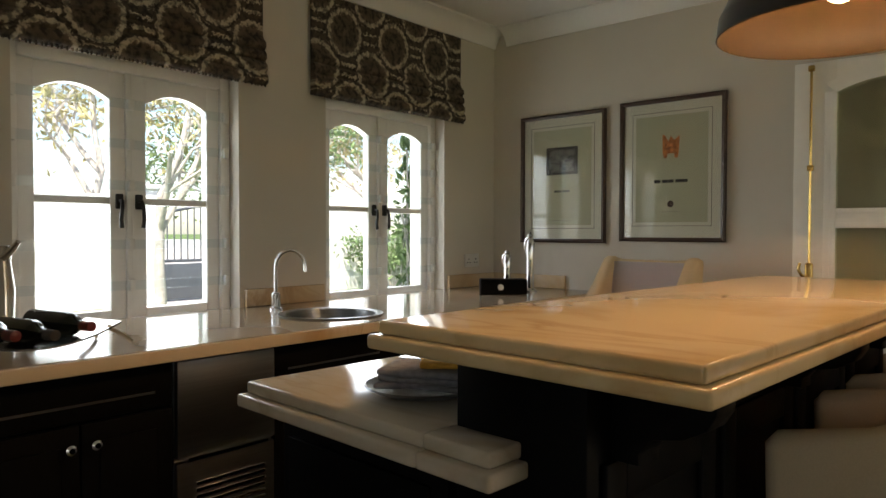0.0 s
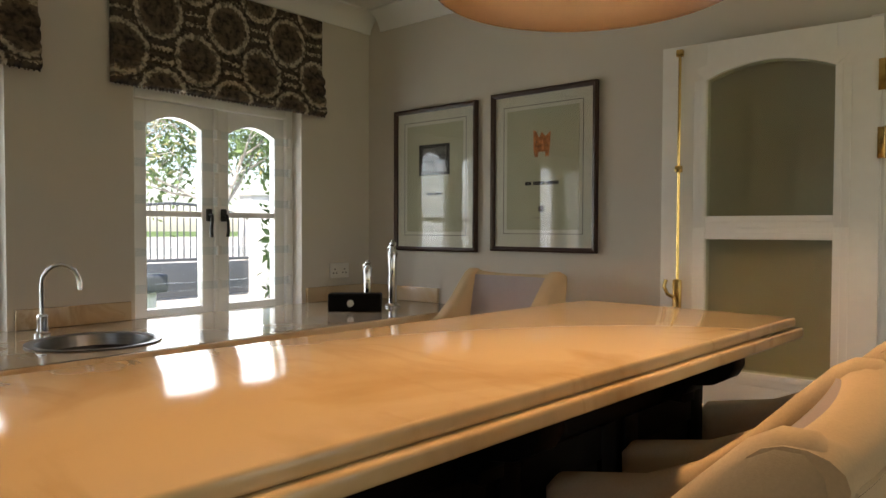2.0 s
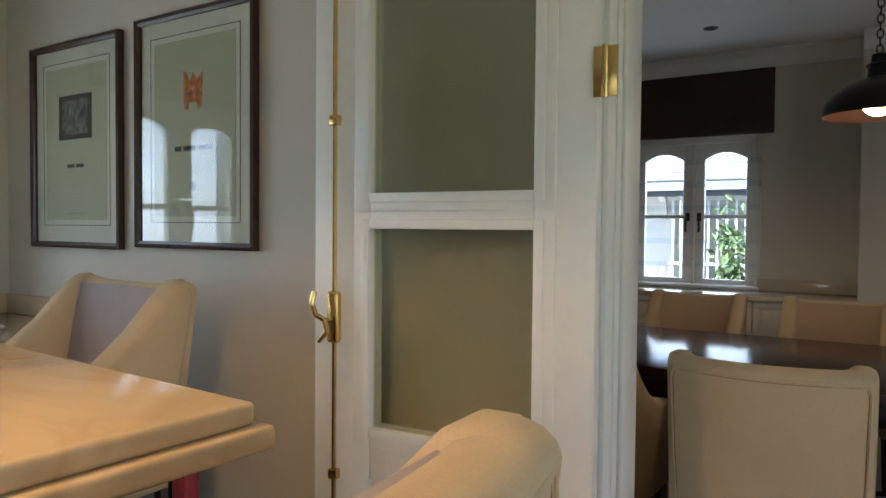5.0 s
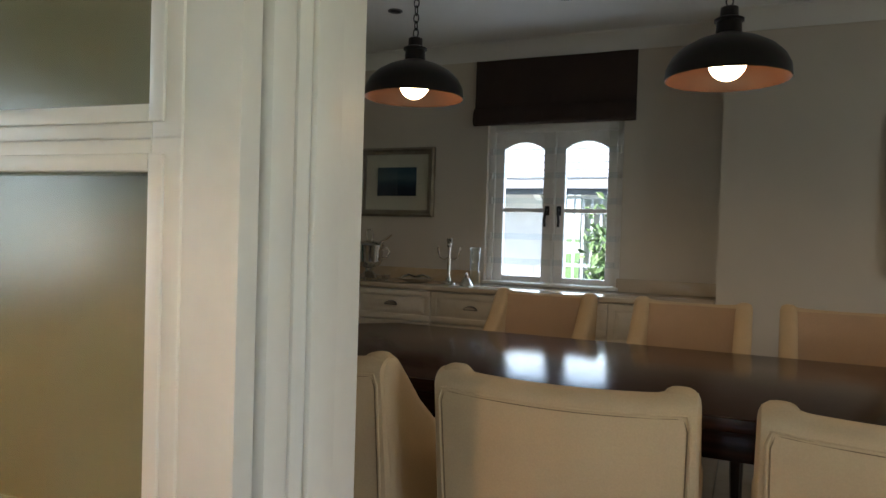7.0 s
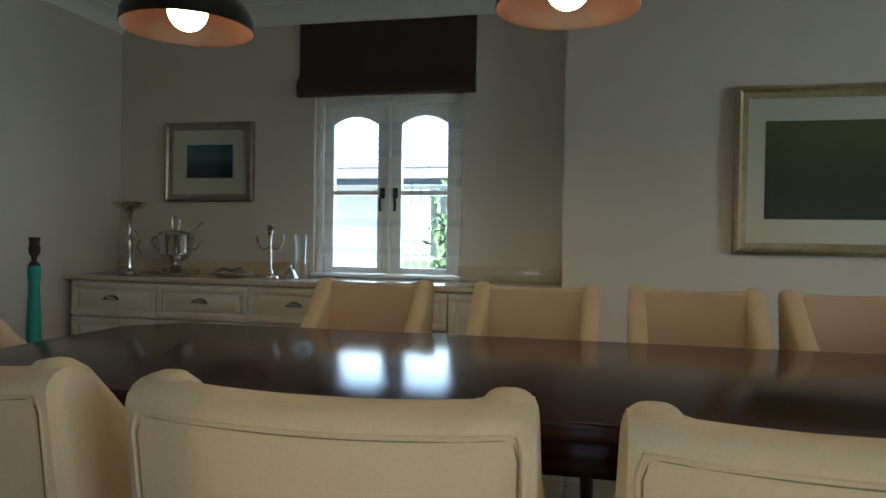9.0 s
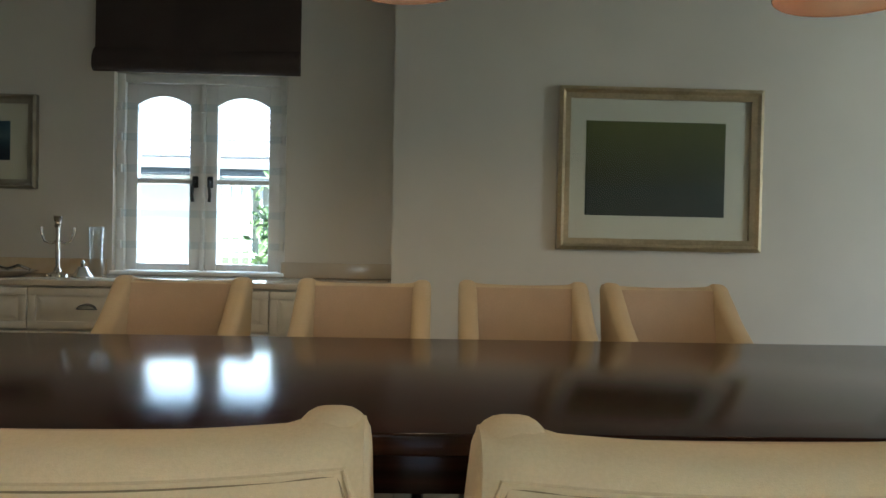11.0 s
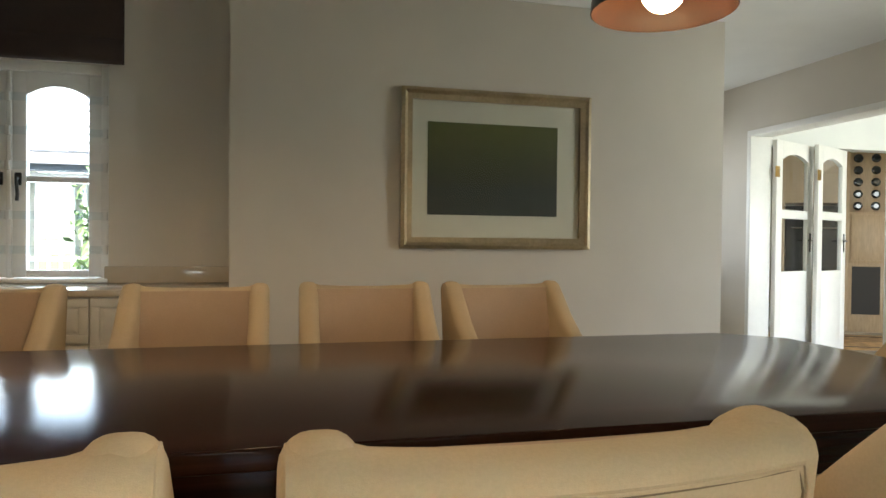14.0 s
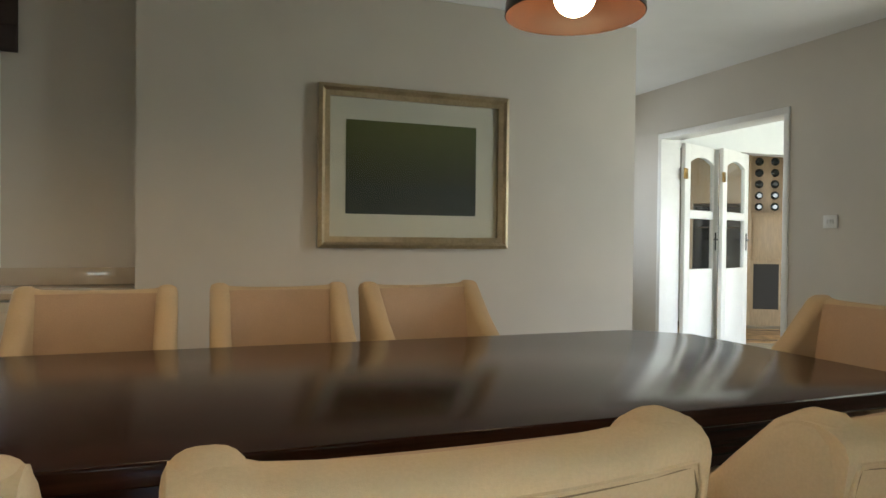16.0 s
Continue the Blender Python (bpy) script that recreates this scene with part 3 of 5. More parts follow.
for sx in (-1, 1):
    lg = bmesh.new()
    for sy in (-1, 1):
        box(lg, sx * 1.25 - 0.05, sx * 1.25 + 0.05, sy * 0.28 - 0.05, sy * 0.28 + 0.05, 0.08, 0.62, 0.008)
    box(lg, sx * 1.25 - 0.06, sx * 1.25 + 0.06, -0.42, 0.42, 0.0, 0.08, 0.01)
    part("trestle", lg, WALNUT, table)
part("stretcher", boxes((-1.19, 1.19, -0.03, 0.03, 0.16, 0.26), bevel=0.006), WALNUT, table)


# ---- pendant lamps ----
def pendant(name, x, y, rim_z, radius, ceil_z, watts, label, group="", bulb_r=0.06, bulb_z=0.05, lining=COPPER):
    p = thing(name, pose(x, y, rim_z), label, "pendant lamp", group)
    R = radius
    h = R * 0.78
    prof = [(R, 0.0), (R * 0.985, h * 0.20), (R * 0.90, h * 0.42), (R * 0.74, h * 0.62), (R * 0.52, h * 0.78), (R * 0.30, h * 0.88), (R * 0.20, h * 0.93)]
    out = prof + [(R * 0.19, h * 1.18), (R * 0.23, h * 1.20), (R * 0.23, h * 1.25), (R * 0.14, h * 1.30), (R * 0.13, h * 1.5)]
    sh = bmesh.new()
    lathe(sh, [(R * 1.012, -0.004)] + [(r + 0.002, z + 0.002) for r, z in out] + [(0.012, h * 1.56)], 40)
    bmesh.ops.delete(sh, geom=[f for f in sh.faces if len(f.verts) > 4 and f.calc_center_median().z < 0.01], context="FACES")
    shade = part("shade", sh, SHADE, p, "black enamel dome shade", 50)
    li = bmesh.new()
    lathe(li, [(R * 1.012, -0.004), (R * 1.0, -0.006), (R * 0.985, 0.0)] + [(r * 0.975, z - 0.004) for r, z in prof[1:]] + [(0.01, h * 0.93)], 40)
    bmesh.ops.delete(li, geom=[f for f in li.faces if len(f.verts) > 4 and f.calc_center_median().z < 0.01], context="FACES")
    part("lining", li, lining, shade, "copper-coloured inside of the shade", 50)
    bu = bmesh.new()
    br = bulb_r
    bmesh.ops.create_uvsphere(bu, u_segments=20, v_segments=12, radius=br, matrix=Matrix.Translation((0, 0, bulb_z)))
    bulb = part("bulb", bu, BULB, p, "glowing warm round bulb", 60)
    bulb.visible_shadow = False
    so = bmesh.new()
    lathe(so, [(br * 0.6, bulb_z + br * 0.8), (br * 0.6, h * 0.9), (br * 0.4, h * 0.92)], 16)
    part("socket", so, SHADE, p)
    ch = bmesh.new()
    z = h * 1.55
    k = 0
    while rim_z + z < ceil_z - 0.05:
        ring = [(0.011 * math.cos(a * math.pi / 5), 0, z + 0.016 + 0.019 * math.sin(a * math.pi / 5)) for a in range(11)]
        if k % 2:
            ring = [(0, q[0], q[2]) for q in ring]
        tube(ch, ring, 0.0028, 5)
        z += 0.030
        k += 1
    part("chain", ch, IRON, p)
    ro = bmesh.new()
    lathe(ro, [(0.055, ceil_z - rim_z), (0.055, ceil_z - rim_z - 0.012), (0.03, ceil_z - rim_z - 0.04), (0.008, ceil_z - rim_z - 0.055)], 20)
    part("ceiling_rose", ro, IRON, p)
    lamp = new("lamp_light", bpy.data.lights.new("lamp_light", "POINT"))
    lamp.data.energy, lamp.data.shadow_soft_size, lamp.data.color = watts, br * 0.9, (1.0, 0.60, 0.28)
    lamp.location = (x, y, rim_z + bulb_z)
    return p


pendant("pendant_lamp", -0.60, 2.13, 1.80, 0.305, KZ, LAMP_KITCHEN, "large black dome pendant lamp lit above the marble bar", "", 0.045, 0.115, BRONZE)
# second pendant is unseen, added to warm the near end of the bar
pendant("pendant_lamp", -0.66, 1.10, 1.785, 0.30, KZ, LAMP_KITCHEN * 0.28, "large black dome pendant lamp lit above the marble bar", "", 0.045, 0.115, BRONZE)
for x in (-0.98, 0.18, 1.35):
    pendant("pendant_lamp", x, 5.52, 1.752, 0.196, DZ, LAMP_DINING, "black dome pendant lamp lit above the dining table", "pendants over the dining table")

# ---- kitchen bar ----
BAR = pose(-0.74, 1.87, 0, 0, 0, -3.2)
bar = thing("bar_counter", BAR, "black bar with a raised two-step pale veined marble top", "bar")
for nm, x0, x1, z0, z1, e in (("top_slab", -0.31, 0.31, 1.070, 1.096, 0.0), ("lower_slab", -0.325, 0.325, 1.043, 1.070, 0.016)):
    part(nm, box(bmesh.new(), x0, x1, -0.965 - e, 0.965 + e, z0, z1, 0.007, 3), STONE, bar, "polished pale veined marble")
part("panel", boxes((-0.17, 0.10, -0.90, 0.90, 0.0, 1.043), bevel=0.004), BLACK, bar, "black lacquered bar front")
for y in (-0.80, -0.05, 0.70):
    sc = [(0.10, 1.042), (0.27, 1.042), (0.27, 1.00), (0.255, 0.975), (0.22, 0.955), (0.17, 0.945), (0.15, 0.92), (0.15, 0.90), (0.10, 0.90)]
    part("corbel", extrude_poly(bmesh.new(), sc, y - 0.035, y + 0.035, "y", 0.006), BLACK, bar)
for i in range(4):
    y0 = -0.86 + i * 0.44
    fr = boxes((0.10, 0.112, y0, y0 + 0.06, 0.10, 0.90), (0.10, 0.112, y0 + 0.34, y0 + 0.40, 0.10, 0.90), (0.10, 0.112, y0 + 0.06, y0 + 0.34, 0.10, 0.17), (0.10, 0.112, y0 + 0.06, y0 + 0.34, 0.83, 0.90), bevel=0.003)
    part("panel_frame", fr, BLACK, bar)
work = thing("island_worktop", BAR, "lower white marble worktop behind the bar", "worktop")
part("top_slab", box(bmesh.new(), -0.75, -0.172, -0.985, 0.95, 0.890, 0.918, 0.006, 3), STONE2, work)
part("lower_slab", box(bmesh.new(), -0.765, -0.172, -1.003, 0.95, 0.860, 0.890, 0.007, 3), STONE2, work)
part("end_strip", box(bmesh.new(), -0.171, -0.02, -0.985, -0.902, 0.890, 0.918, 0.006, 3), STONE2, work)
part("end_strip", box(bmesh.new(), -0.171, -0.005, -1.003, -0.902, 0.860, 0.890, 0.007, 3), STONE2, work)
cab = thing("island_cabinet", BAR, "black lacquered cabinet under the island worktop", "cabinet")
part("body", boxes((-0.70, -0.172, -0.92, 0.90, 0.0, 0.86), bevel=0.004), BLACK, cab)
part("end_panel", boxes((-0.66, -0.21, -0.932, -0.92, 0.12, 0.80), bevel=0.004), BLACK, cab)

# ---- kitchen worktop along the windows ----
FX = -2.21
wt = thing("kitchen_worktop", pose(0, 0, 0), "long tan marble worktop under the kitchen windows", "worktop")
SINK = (-2.53, 1.985, 0.20)
wb = bmesh.new()
ring_n = 40
for y0, y1 in ((KS + 0.002, SINK[1] - 0.3), (SINK[1] + 0.3, KY - 0.002)):
    box(wb, KX + 0.002, FX, y0, y1, 0.862, 0.90)
circ = [(SINK[0] + SINK[2] * math.cos(2 * math.pi * i / ring_n), SINK[1] + SINK[2] * math.sin(2 * math.pi * i / ring_n)) for i in range(ring_n)]


def to_rect(px, py):
    dx, dy = px - SINK[0], py - SINK[1]
    k = min(((FX - SINK[0]) if dx > 0 else (KX + 0.002 - SINK[0])) / dx if abs(dx) > 1e-9 else 1e9, (0.3 if dy > 0 else -0.3) / dy if abs(dy) > 1e-9 else 1e9)
    return SINK[0] + dx * k, SINK[1] + dy * k


angs = sorted({2 * math.pi * i / ring_n for i in range(ring_n)} | {math.atan2(dy, dx) % (2 * math.pi) for dx in (FX - SINK[0], KX + 0.002 - SINK[0]) for dy in (0.3, -0.3)})
inn = [(SINK[0] + SINK[2] * math.cos(a), SINK[1] + SINK[2] * math.sin(a)) for a in angs]
out = [to_rect(*p) for p in inn]
for zz in (0.90, 0.862):
    a = [wb.verts.new((*p, zz)) for p in inn]
    b = [wb.verts.new((*p, zz)) for p in out]
    for i in range(len(angs)):
        j = (i + 1) % len(angs)
        wb.faces.new((a[i], a[j], b[j], b[i]))
# honey strip: the lamp-lit look of the edge is put into its colour
part("front_edge", box(bmesh.new(), FX + 0.0005, FX + 0.014, KS + 0.002, KY - 0.002, 0.856, 0.8985, 0.005, 3), SPLASH, wt, "marble edge with warm lamp light in its colour")
part("slab", wb, WORKTOP, wt, "polished tan marble", 0)
for y0, y1, x0, x1 in ((KS + 0.01, W1 - 0.50, KX + 0.002, KX + 0.022), (W1 + 0.50, W2 - 0.50, KX + 0.002, KX + 0.022), (W2 + 0.50, KY - 0.002, KX + 0.002, KX + 0.022), (KY - 0.022, KY - 0.002, KX + 0.022, -2.47)):
    part("splashback", box(bmesh.new(), x0, x1, y0, y1, 0.901, 0.985, 0.003), SPLASH, wt, "honey marble upstand")

sink = thing("sink", pose(SINK[0], SINK[1], 0.9), "round stainless steel sink set into the worktop", "sink")
sk = bmesh.new()
lathe(sk, [(0.225, 0.001), (0.228, 0.006), (0.215, 0.008), (0.195, 0.003), (0.19, -0.02), (0.18, -0.12), (0.15, -0.15), (0.03, -0.155)], 48)
bmesh.ops.delete(sk, geom=[f for f in sk.faces if len(f.verts) > 4 and f.calc_center_median().z > -0.05], context="FACES")
part("bowl", sk, STEEL, sink, "", 50)
part("drain", lathe(bmesh.new(), [(0.03, -0.153), (0.03, -0.149), (0.01, -0.150)], 20), CHROME, sink)
tap = thing("tap", pose(-2.84, 1.915, 0.9, 0, 0, 65), "chrome swan-neck tap beside the sink", "tap")
part("base", lathe(bmesh.new(), [(0.03, 0.0), (0.03, 0.01), (0.021, 0.016), (0.021, 0.075), (0.016, 0.082)], 20), CHROME, tap)
sp = [(0, 0, 0.08), (0, 0, 0.20)] + [(0.065 - 0.065 * math.cos(a * math.pi / 8), -0.018 * a / 8, 0.20 + 0.075 * math.sin(a * math.pi / 8)) for a in range(1, 9)] + [(0.131, -0.02, 0.175)]
part("spout", tube(bmesh.new(), sp, 0.0085, 12), CHROME, tap)
part("lever", tube(bmesh.new(), [(0.0, 0.018, 0.05), (0.004, 0.06, 0.056), (0.008, 0.085, 0.066)], 0.009, 10, 0.7), CHROME, tap)


def base_unit(y0, y1, x=FX - 0.05):
    u = thing("base_cabinet", pose(x, (y0 + y1) / 2, 0), "black lacquered base cabinet under the kitchen worktop", "cabinet", "kitchen base cabinets")
    w = (y1 - y0) / 2
    part("body", boxes((-0.80, -0.02, -w + 0.001, w - 0.001, 0.10, 0.86), (-0.80, -0.07, -w + 0.001, w - 0.001, 0.0, 0.10)), BLACK, u, "", 0)
    for s in (-1, 1):
        a, b = (min(s * 0.003, s * (w - 0.003)), max(s * 0.003, s * (w - 0.003)))
        d = boxes((-0.02, 0.0, a, b, 0.115, 0.70), bevel=0.003)
        box(d, 0.0, 0.006, a + 0.05, b - 0.05, 0.17, 0.645, 0.005)
        door = part("door", d, BLACK, u)
        kn = bmesh.new()
        lathe(kn, [(0.006, 0), (0.006, 0.015), (0.014, 0.02), (0.015, 0.027), (0.008, 0.032)], 14, pose(0.002, s * 0.035, 0.64, 0, 90, 0))
        part("knob", kn, CHROME, door, "chrome knob")
    dr = boxes((-0.02, 0.0, -w + 0.003, w - 0.003, 0.71, 0.85), bevel=0.003)
    drawer = part("drawer", dr, BLACK, u)
    part("trim_line", boxes((0.0, 0.004, -w + 0.06, w - 0.06, 0.755, 0.762)), STEEL, drawer)
    return u


for y0, y1 in ((-2.1, -1.4), (-1.4, -0.7), (-0.7, 0.0), (0.0, 0.56), (0.56, 1.12), (1.50, 2.08), (2.08, 2.66), (2.66, 3.24), (3.24, 3.82)):
    base_unit(y0, y1)
ice = thing("ice_maker", pose(FX - 0.04, 1.31, 0), "dark stainless steel ice maker built in under the worktop", "appliance")
part("body", boxes((-0.6, -0.02, -0.185, 0.185, 0.02, 0.85)), STEEL, ice, "", 0)
part("door", boxes((-0.02, 0.005, -0.183, 0.183, 0.53, 0.845), bevel=0.004), STEEL, ice)
part("edge_strip", boxes((0.005, 0.012, -0.15, 0.15, 0.52, 0.527)), CHROME, ice)
part("grille_panel", boxes((-0.02, 0.0, -0.183, 0.183, 0.02, 0.515), bevel=0.003), STEEL, ice)
for i in range(18):
    part("slat", boxes((0.0, 0.006, -0.12, 0.14, 0.06 + i * 0.022, 0.069 + i * 0.022)), CHROME, ice, "", 0)

# ---- blinds ----
def roman_blind(name, m, width, z0, z1, folds, material, label):
    """Pulled-up roman blind; local x across, +y into the room."""
    b = thing(name, m, label, "roman blind")
    bm = bmesh.new()
    fh = 0.055 if folds > 1 else 0.11
    off = 0.0 if folds > 1 else 0.018
    prof = [(0.012, z1), (0.02, z1), (0.022, z0 + fh * folds + 0.02)]
    back = 0.012
    for i in range(folds):
        zt = z0 + fh * (folds - i)
        prof += [(0.030 + off + 0.006 * i, zt), (0.048 + off + 0.006 * i, zt - fh * 0.35), (0.050 + off + 0.006 * i, zt - fh * 0.75), (0.040 + off + 0.006 * i, zt - fh * 0.95)]
    prof += [(0.035, z0 - 0.004), (back, z0)]
    extrude_poly(bm, prof, -width / 2, width / 2, "x")
    # slight sag and unevenness of the cloth
    bmesh.ops.subdivide_edges(bm, edges=[e for e in bm.edges if abs(e.verts[0].co.x - e.verts[1].co.x) > 0.5], cuts=14)
    for v in bm.verts:
        if v.co.y > 0.015:
            v.co.y += 0.006 * noise.noise(Vector((v.co.x * 5, 0, v.co.z * 9)))
            v.co.z += 0.004 * noise.noise(Vector((v.co.x * 4, 3, v.co.z * 4)))
    part("fabric", bm, material, b, "", 50)
    part("head_rail", boxes((-width / 2 + 0.01, width / 2 - 0.01, 0.0, 0.012, z1 - 0.03, z1)), WHITE, b)
    if folds > 2:
        fb = bmesh.new()
        for i in range(int(width / 0.018)):
            x = -width / 2 + 0.009 + i * 0.018
            tube(fb, [(x, 0.045, z0 + 0.004), (x + 0.003 * (i % 3 - 1), 0.05, z0 - 0.014)], 0.006, 5, 0.6)
        part("bobble_trim", fb, FLORAL, b)
    return b


fl = "patterned brown and cream roman blind pulled up above the window"
roman_blind("roman_blind", pose(KX + 0.002, W1, 0, 0, 0, -90), 1.19, 1.965, 2.50, 4, FLORAL, fl)
roman_blind("roman_blind", pose(KX + 0.002, W2 + 0.01, 0, 0, 0, -90), 1.19, 1.965, 2.50, 4, FLORAL, fl)
roman_blind("roman_blind", pose(-1.0, DN - 0.002, 0, 0, 0, 180), 1.12, 1.98, 2.435, 1, BROWN, "plain dark brown roman blind above the dining room window")


# ---- pictures ----
def picture(name, m, w, h, border, frame_mat, mat_w, art, label, depth=0.025):
    """Framed work behind glass; local x across, y out of the wall, z up, origin at its lower middle."""
    p = thing(name, m, label, "picture")
    fr = bmesh.new()
    prof = [(0, 0), (0, depth * 0.8), (border * 0.3, depth), (border * 0.55, depth * 0.72), (border, depth * 0.6), (border, 0.004), (border * 0.8, 0)]
    corners = [(-w / 2, 0, 1, 1), (w / 2, 0, -1, 1), (w / 2, h, -1, -1), (-w / 2, h, 1, -1)]
    rings = [[fr.verts.new((cx + sx * q[0], q[1], cz + sz * q[0])) for q in prof] for cx, cz, sx, sz in corners]
    for i in range(4):
        a, b = rings[i], rings[(i + 1) % 4]
        for k in range(len(prof)):
            l = (k + 1) % len(prof)
            fr.faces.new((a[k], a[l], b[l], b[k]))
    part("picture_frame", fr, frame_mat, p, "", 20)
    part("mount", boxes((-w / 2 + border - 0.003, w / 2 - border + 0.003, 0.002, 0.008, border - 0.003, h - border + 0.003)), MAT_BOARD, p, "pale mount board", 0)
    art(p, w, h, border, mat_w)
    g = part("glass", boxes((-w / 2 + border - 0.002, w / 2 - border + 0.002, 0.0125, 0.014, border - 0.002, h - border + 0.002)), FRONTGLASS, p, "picture glass", 0)
    g.visible_shadow = False
    return p


def flat(name, p, x0, x1, z0, z1, y, material):
    return part(name, boxes((x0, x1, y - 0.0012, y, z0, z1)), material, p, "", 0)


SEPIA = mat("sepia_image", (0.13, 0.12, 0.11), 0.8, grain=(45, 0.9), stain=(16, 0.8))
ETCH = mat("dark_image_frame", (0.035, 0.028, 0.022), 0.8, grain=(120, 0.6))
AMBER = mat("amber_image", (0.46, 0.16, 0.05), 0.8, grain=(60, 0.6), stain=(25, 0.5))


def spirit_print(kind):
    def art(p, w, h, border, mw):
        x1, z0, z1 = w / 2 - border - mw, border + mw * 1.25, h - border - mw
        part("rule", boxes((-x1, x1, 0.0085, 0.0092, z0, z0 + 0.0025), (-x1, x1, 0.0085, 0.0092, z1 - 0.0025, z1), (-x1, -x1 + 0.0025, 0.0085, 0.0092, z0, z1), (x1 - 0.0025, x1, 0.0085, 0.0092, z0, z1)), INK, p, "thin dark rule", 0)
        flat("sheet", p, -x1 + 0.022, x1 - 0.022, z0 + 0.022, z1 - 0.022, 0.0098, PRINT)
        if kind == 1:
            flat("image_frame", p, -0.115, 0.115, 0.43, 0.605, 0.0106, ETCH)
            flat("image", p, -0.088, 0.088, 0.45, 0.585, 0.0114, SEPIA)
            flat("caption", p, -0.058, -0.006, 0.318, 0.332, 0.0106, INK)
            flat("caption", p, 0.006, 0.056, 0.318, 0.332, 0.0106, INK)
            flat("footnote", p, -0.07, 0.07, 0.135, 0.141, 0.0106, PEWTER)
        else:
            im = bmesh.new()
            cup = [(-0.045, 0.505), (-0.052, 0.60), (-0.02, 0.575), (0.0, 0.60), (0.015, 0.57), (0.035, 0.605), (0.05, 0.61), (0.048, 0.505), (0.04, 0.475), (0.022, 0.475), (0.02, 0.50), (-0.02, 0.50), (-0.022, 0.475), (-0.04, 0.475)]
            extrude_poly(im, cup, 0.0094, 0.0106, "y")
            part("image", im, AMBER, p, "small amber drawing of a glass", 0)
            for a, b in ((-0.098, -0.028), (-0.018, 0.05), (0.06, 0.098)):
                flat("caption", p, a, b, 0.335, 0.353, 0.0106, INK)
            part("seal", lathe(bmesh.new(), [(0.019, 0), (0.019, 0.0012), (0.012, 0.0014)], 18, Matrix.Translation((0, 0.0094, 0.215)) @ pose(0, 0, 0, -90)), FRAMEWOOD, p, "round dark seal")
            flat("footnote", p, -0.065, 0.065, 0.168, 0.173, 0.0106, PEWTER)
    return art


picture("framed_print", pose(-2.502, KY - 0.002, 1.195, 0, 0, 180), 0.615, 0.815, 0.024, FRAMEWOOD, 0.052, spirit_print(1), "dark-framed print with a small sepia picture on the wall", 0.03)
picture("framed_print", pose(-1.789, KY - 0.002, 1.207, 0, 0, 180), 0.617, 0.815, 0.024, FRAMEWOOD, 0.052, spirit_print(2), "dark-framed print with a small amber drawing on the wall", 0.03)


def banded(name, stops, scale=1.0):
    """A soft landscape of bands from bottom to top."""
    m = mat(name, (0.1, 0.1, 0.1), 0.6)
    nt = m.node_tree
    tc = nt.nodes.new("ShaderNodeTexCoord")
    se = nt.nodes.new("ShaderNodeSeparateXYZ")
    nt.links.new(tc.outputs["Generated"], se.inputs[0])
    no = nt.nodes.new("ShaderNodeTexNoise")
    no.inputs["Scale"].default_value, no.inputs["Detail"].default_value = 4 * scale, 5
    nt.links.new(tc.outputs["Object"], no.inputs["Vector"])
    mu = nt.nodes.new("ShaderNodeMath")
    mu.operation = "MULTIPLY_ADD"
    mu.inputs[1].default_value = 0.14 * scale
    nt.links.new(no.outputs["Fac"], mu.inputs[0])
    nt.links.new(se.outputs["Z"], mu.inputs[2])
    r = ramp_node(nt, mu.outputs[0], stops)
    nt.links.new(r.outputs[0], nt.nodes["Principled BSDF"].inputs["Base Color"])
    return m


SEA = banded("sea_image", [(0.1, (0.010, 0.016, 0.035)), (0.4, (0.02, 0.035, 0.06)), (0.55, (0.03, 0.07, 0.10)), (0.75, (0.09, 0.15, 0.19)), (1.0, (0.05, 0.11, 0.16))], 1.6)
FIELD = banded("field_image", [(0.05, (0.022, 0.030, 0.022)), (0.30, (0.022, 0.032, 0.022)), (0.42, (0.026, 0.032, 0.008)), (1.0, (0.085, 0.095, 0.012))], 0.4)
PALE = mat("pale_image", (0.33, 0.32, 0.27), 0.8, grain=(20, 0.1))


def sea_art(p, w, h, border, mw):
    flat("image", p, -0.165, 0.165, 0.155, 0.37, 0.0092, SEA)


def field_art(p, w, h, border, mw):
    x0, x1, z0, z1 = -0.355, 0.40, 0.185, 0.69
    flat("image", p, x0, x1, z0, z1, 0.0105, FIELD)


picture("landscape_picture", pose(-2.183, DN - 0.002, 1.325, 0, 0, 180), 0.63, 0.515, 0.05, PEWTER, 0.1, sea_art, "pewter-framed picture of a dark blue sea", 0.035)
picture("landscape_picture", pose(1.516, DP - 0.002, 1.053, 0, 0, 180), 1.10, 0.868, 0.062, GILT, 0.1, field_art, "large gilt-framed picture of a dark green field", 0.045)

# ---- double door leaf folded back on the picture wall ----
leaf = thing("door_1", pose(-0.34, 3.785, 0.0, 0, 0, 184.0), "white door leaf with two glass panes standing wide open", "door", "", S)
L = 0.78
G0, G1 = 0.140, 0.600
lf = boxes((0.0, G0, -0.022, 0.022, 0.01, 2.075), (G1, L, -0.022, 0.022, 0.01, 2.075), (G0, G1, -0.022, 0.022, 1.285, 1.372), (G0, G1, -0.022, 0.022, 0.62, 0.755), (G0, G1, -0.022, 0.022, 0.01, 0.16), (G0, G1, -0.010, 0.010, 0.16, 0.62), bevel=0.002)
box(lf, G0 + 0.05, G1 - 0.05, -0.017, 0.017, 0.21, 0.57, 0.008)
arched_rail(lf, G0, G1, 1.925, 1.978, 2.075, -0.022, 0.022, 14)
part("leaf", lf, WHITE, leaf)
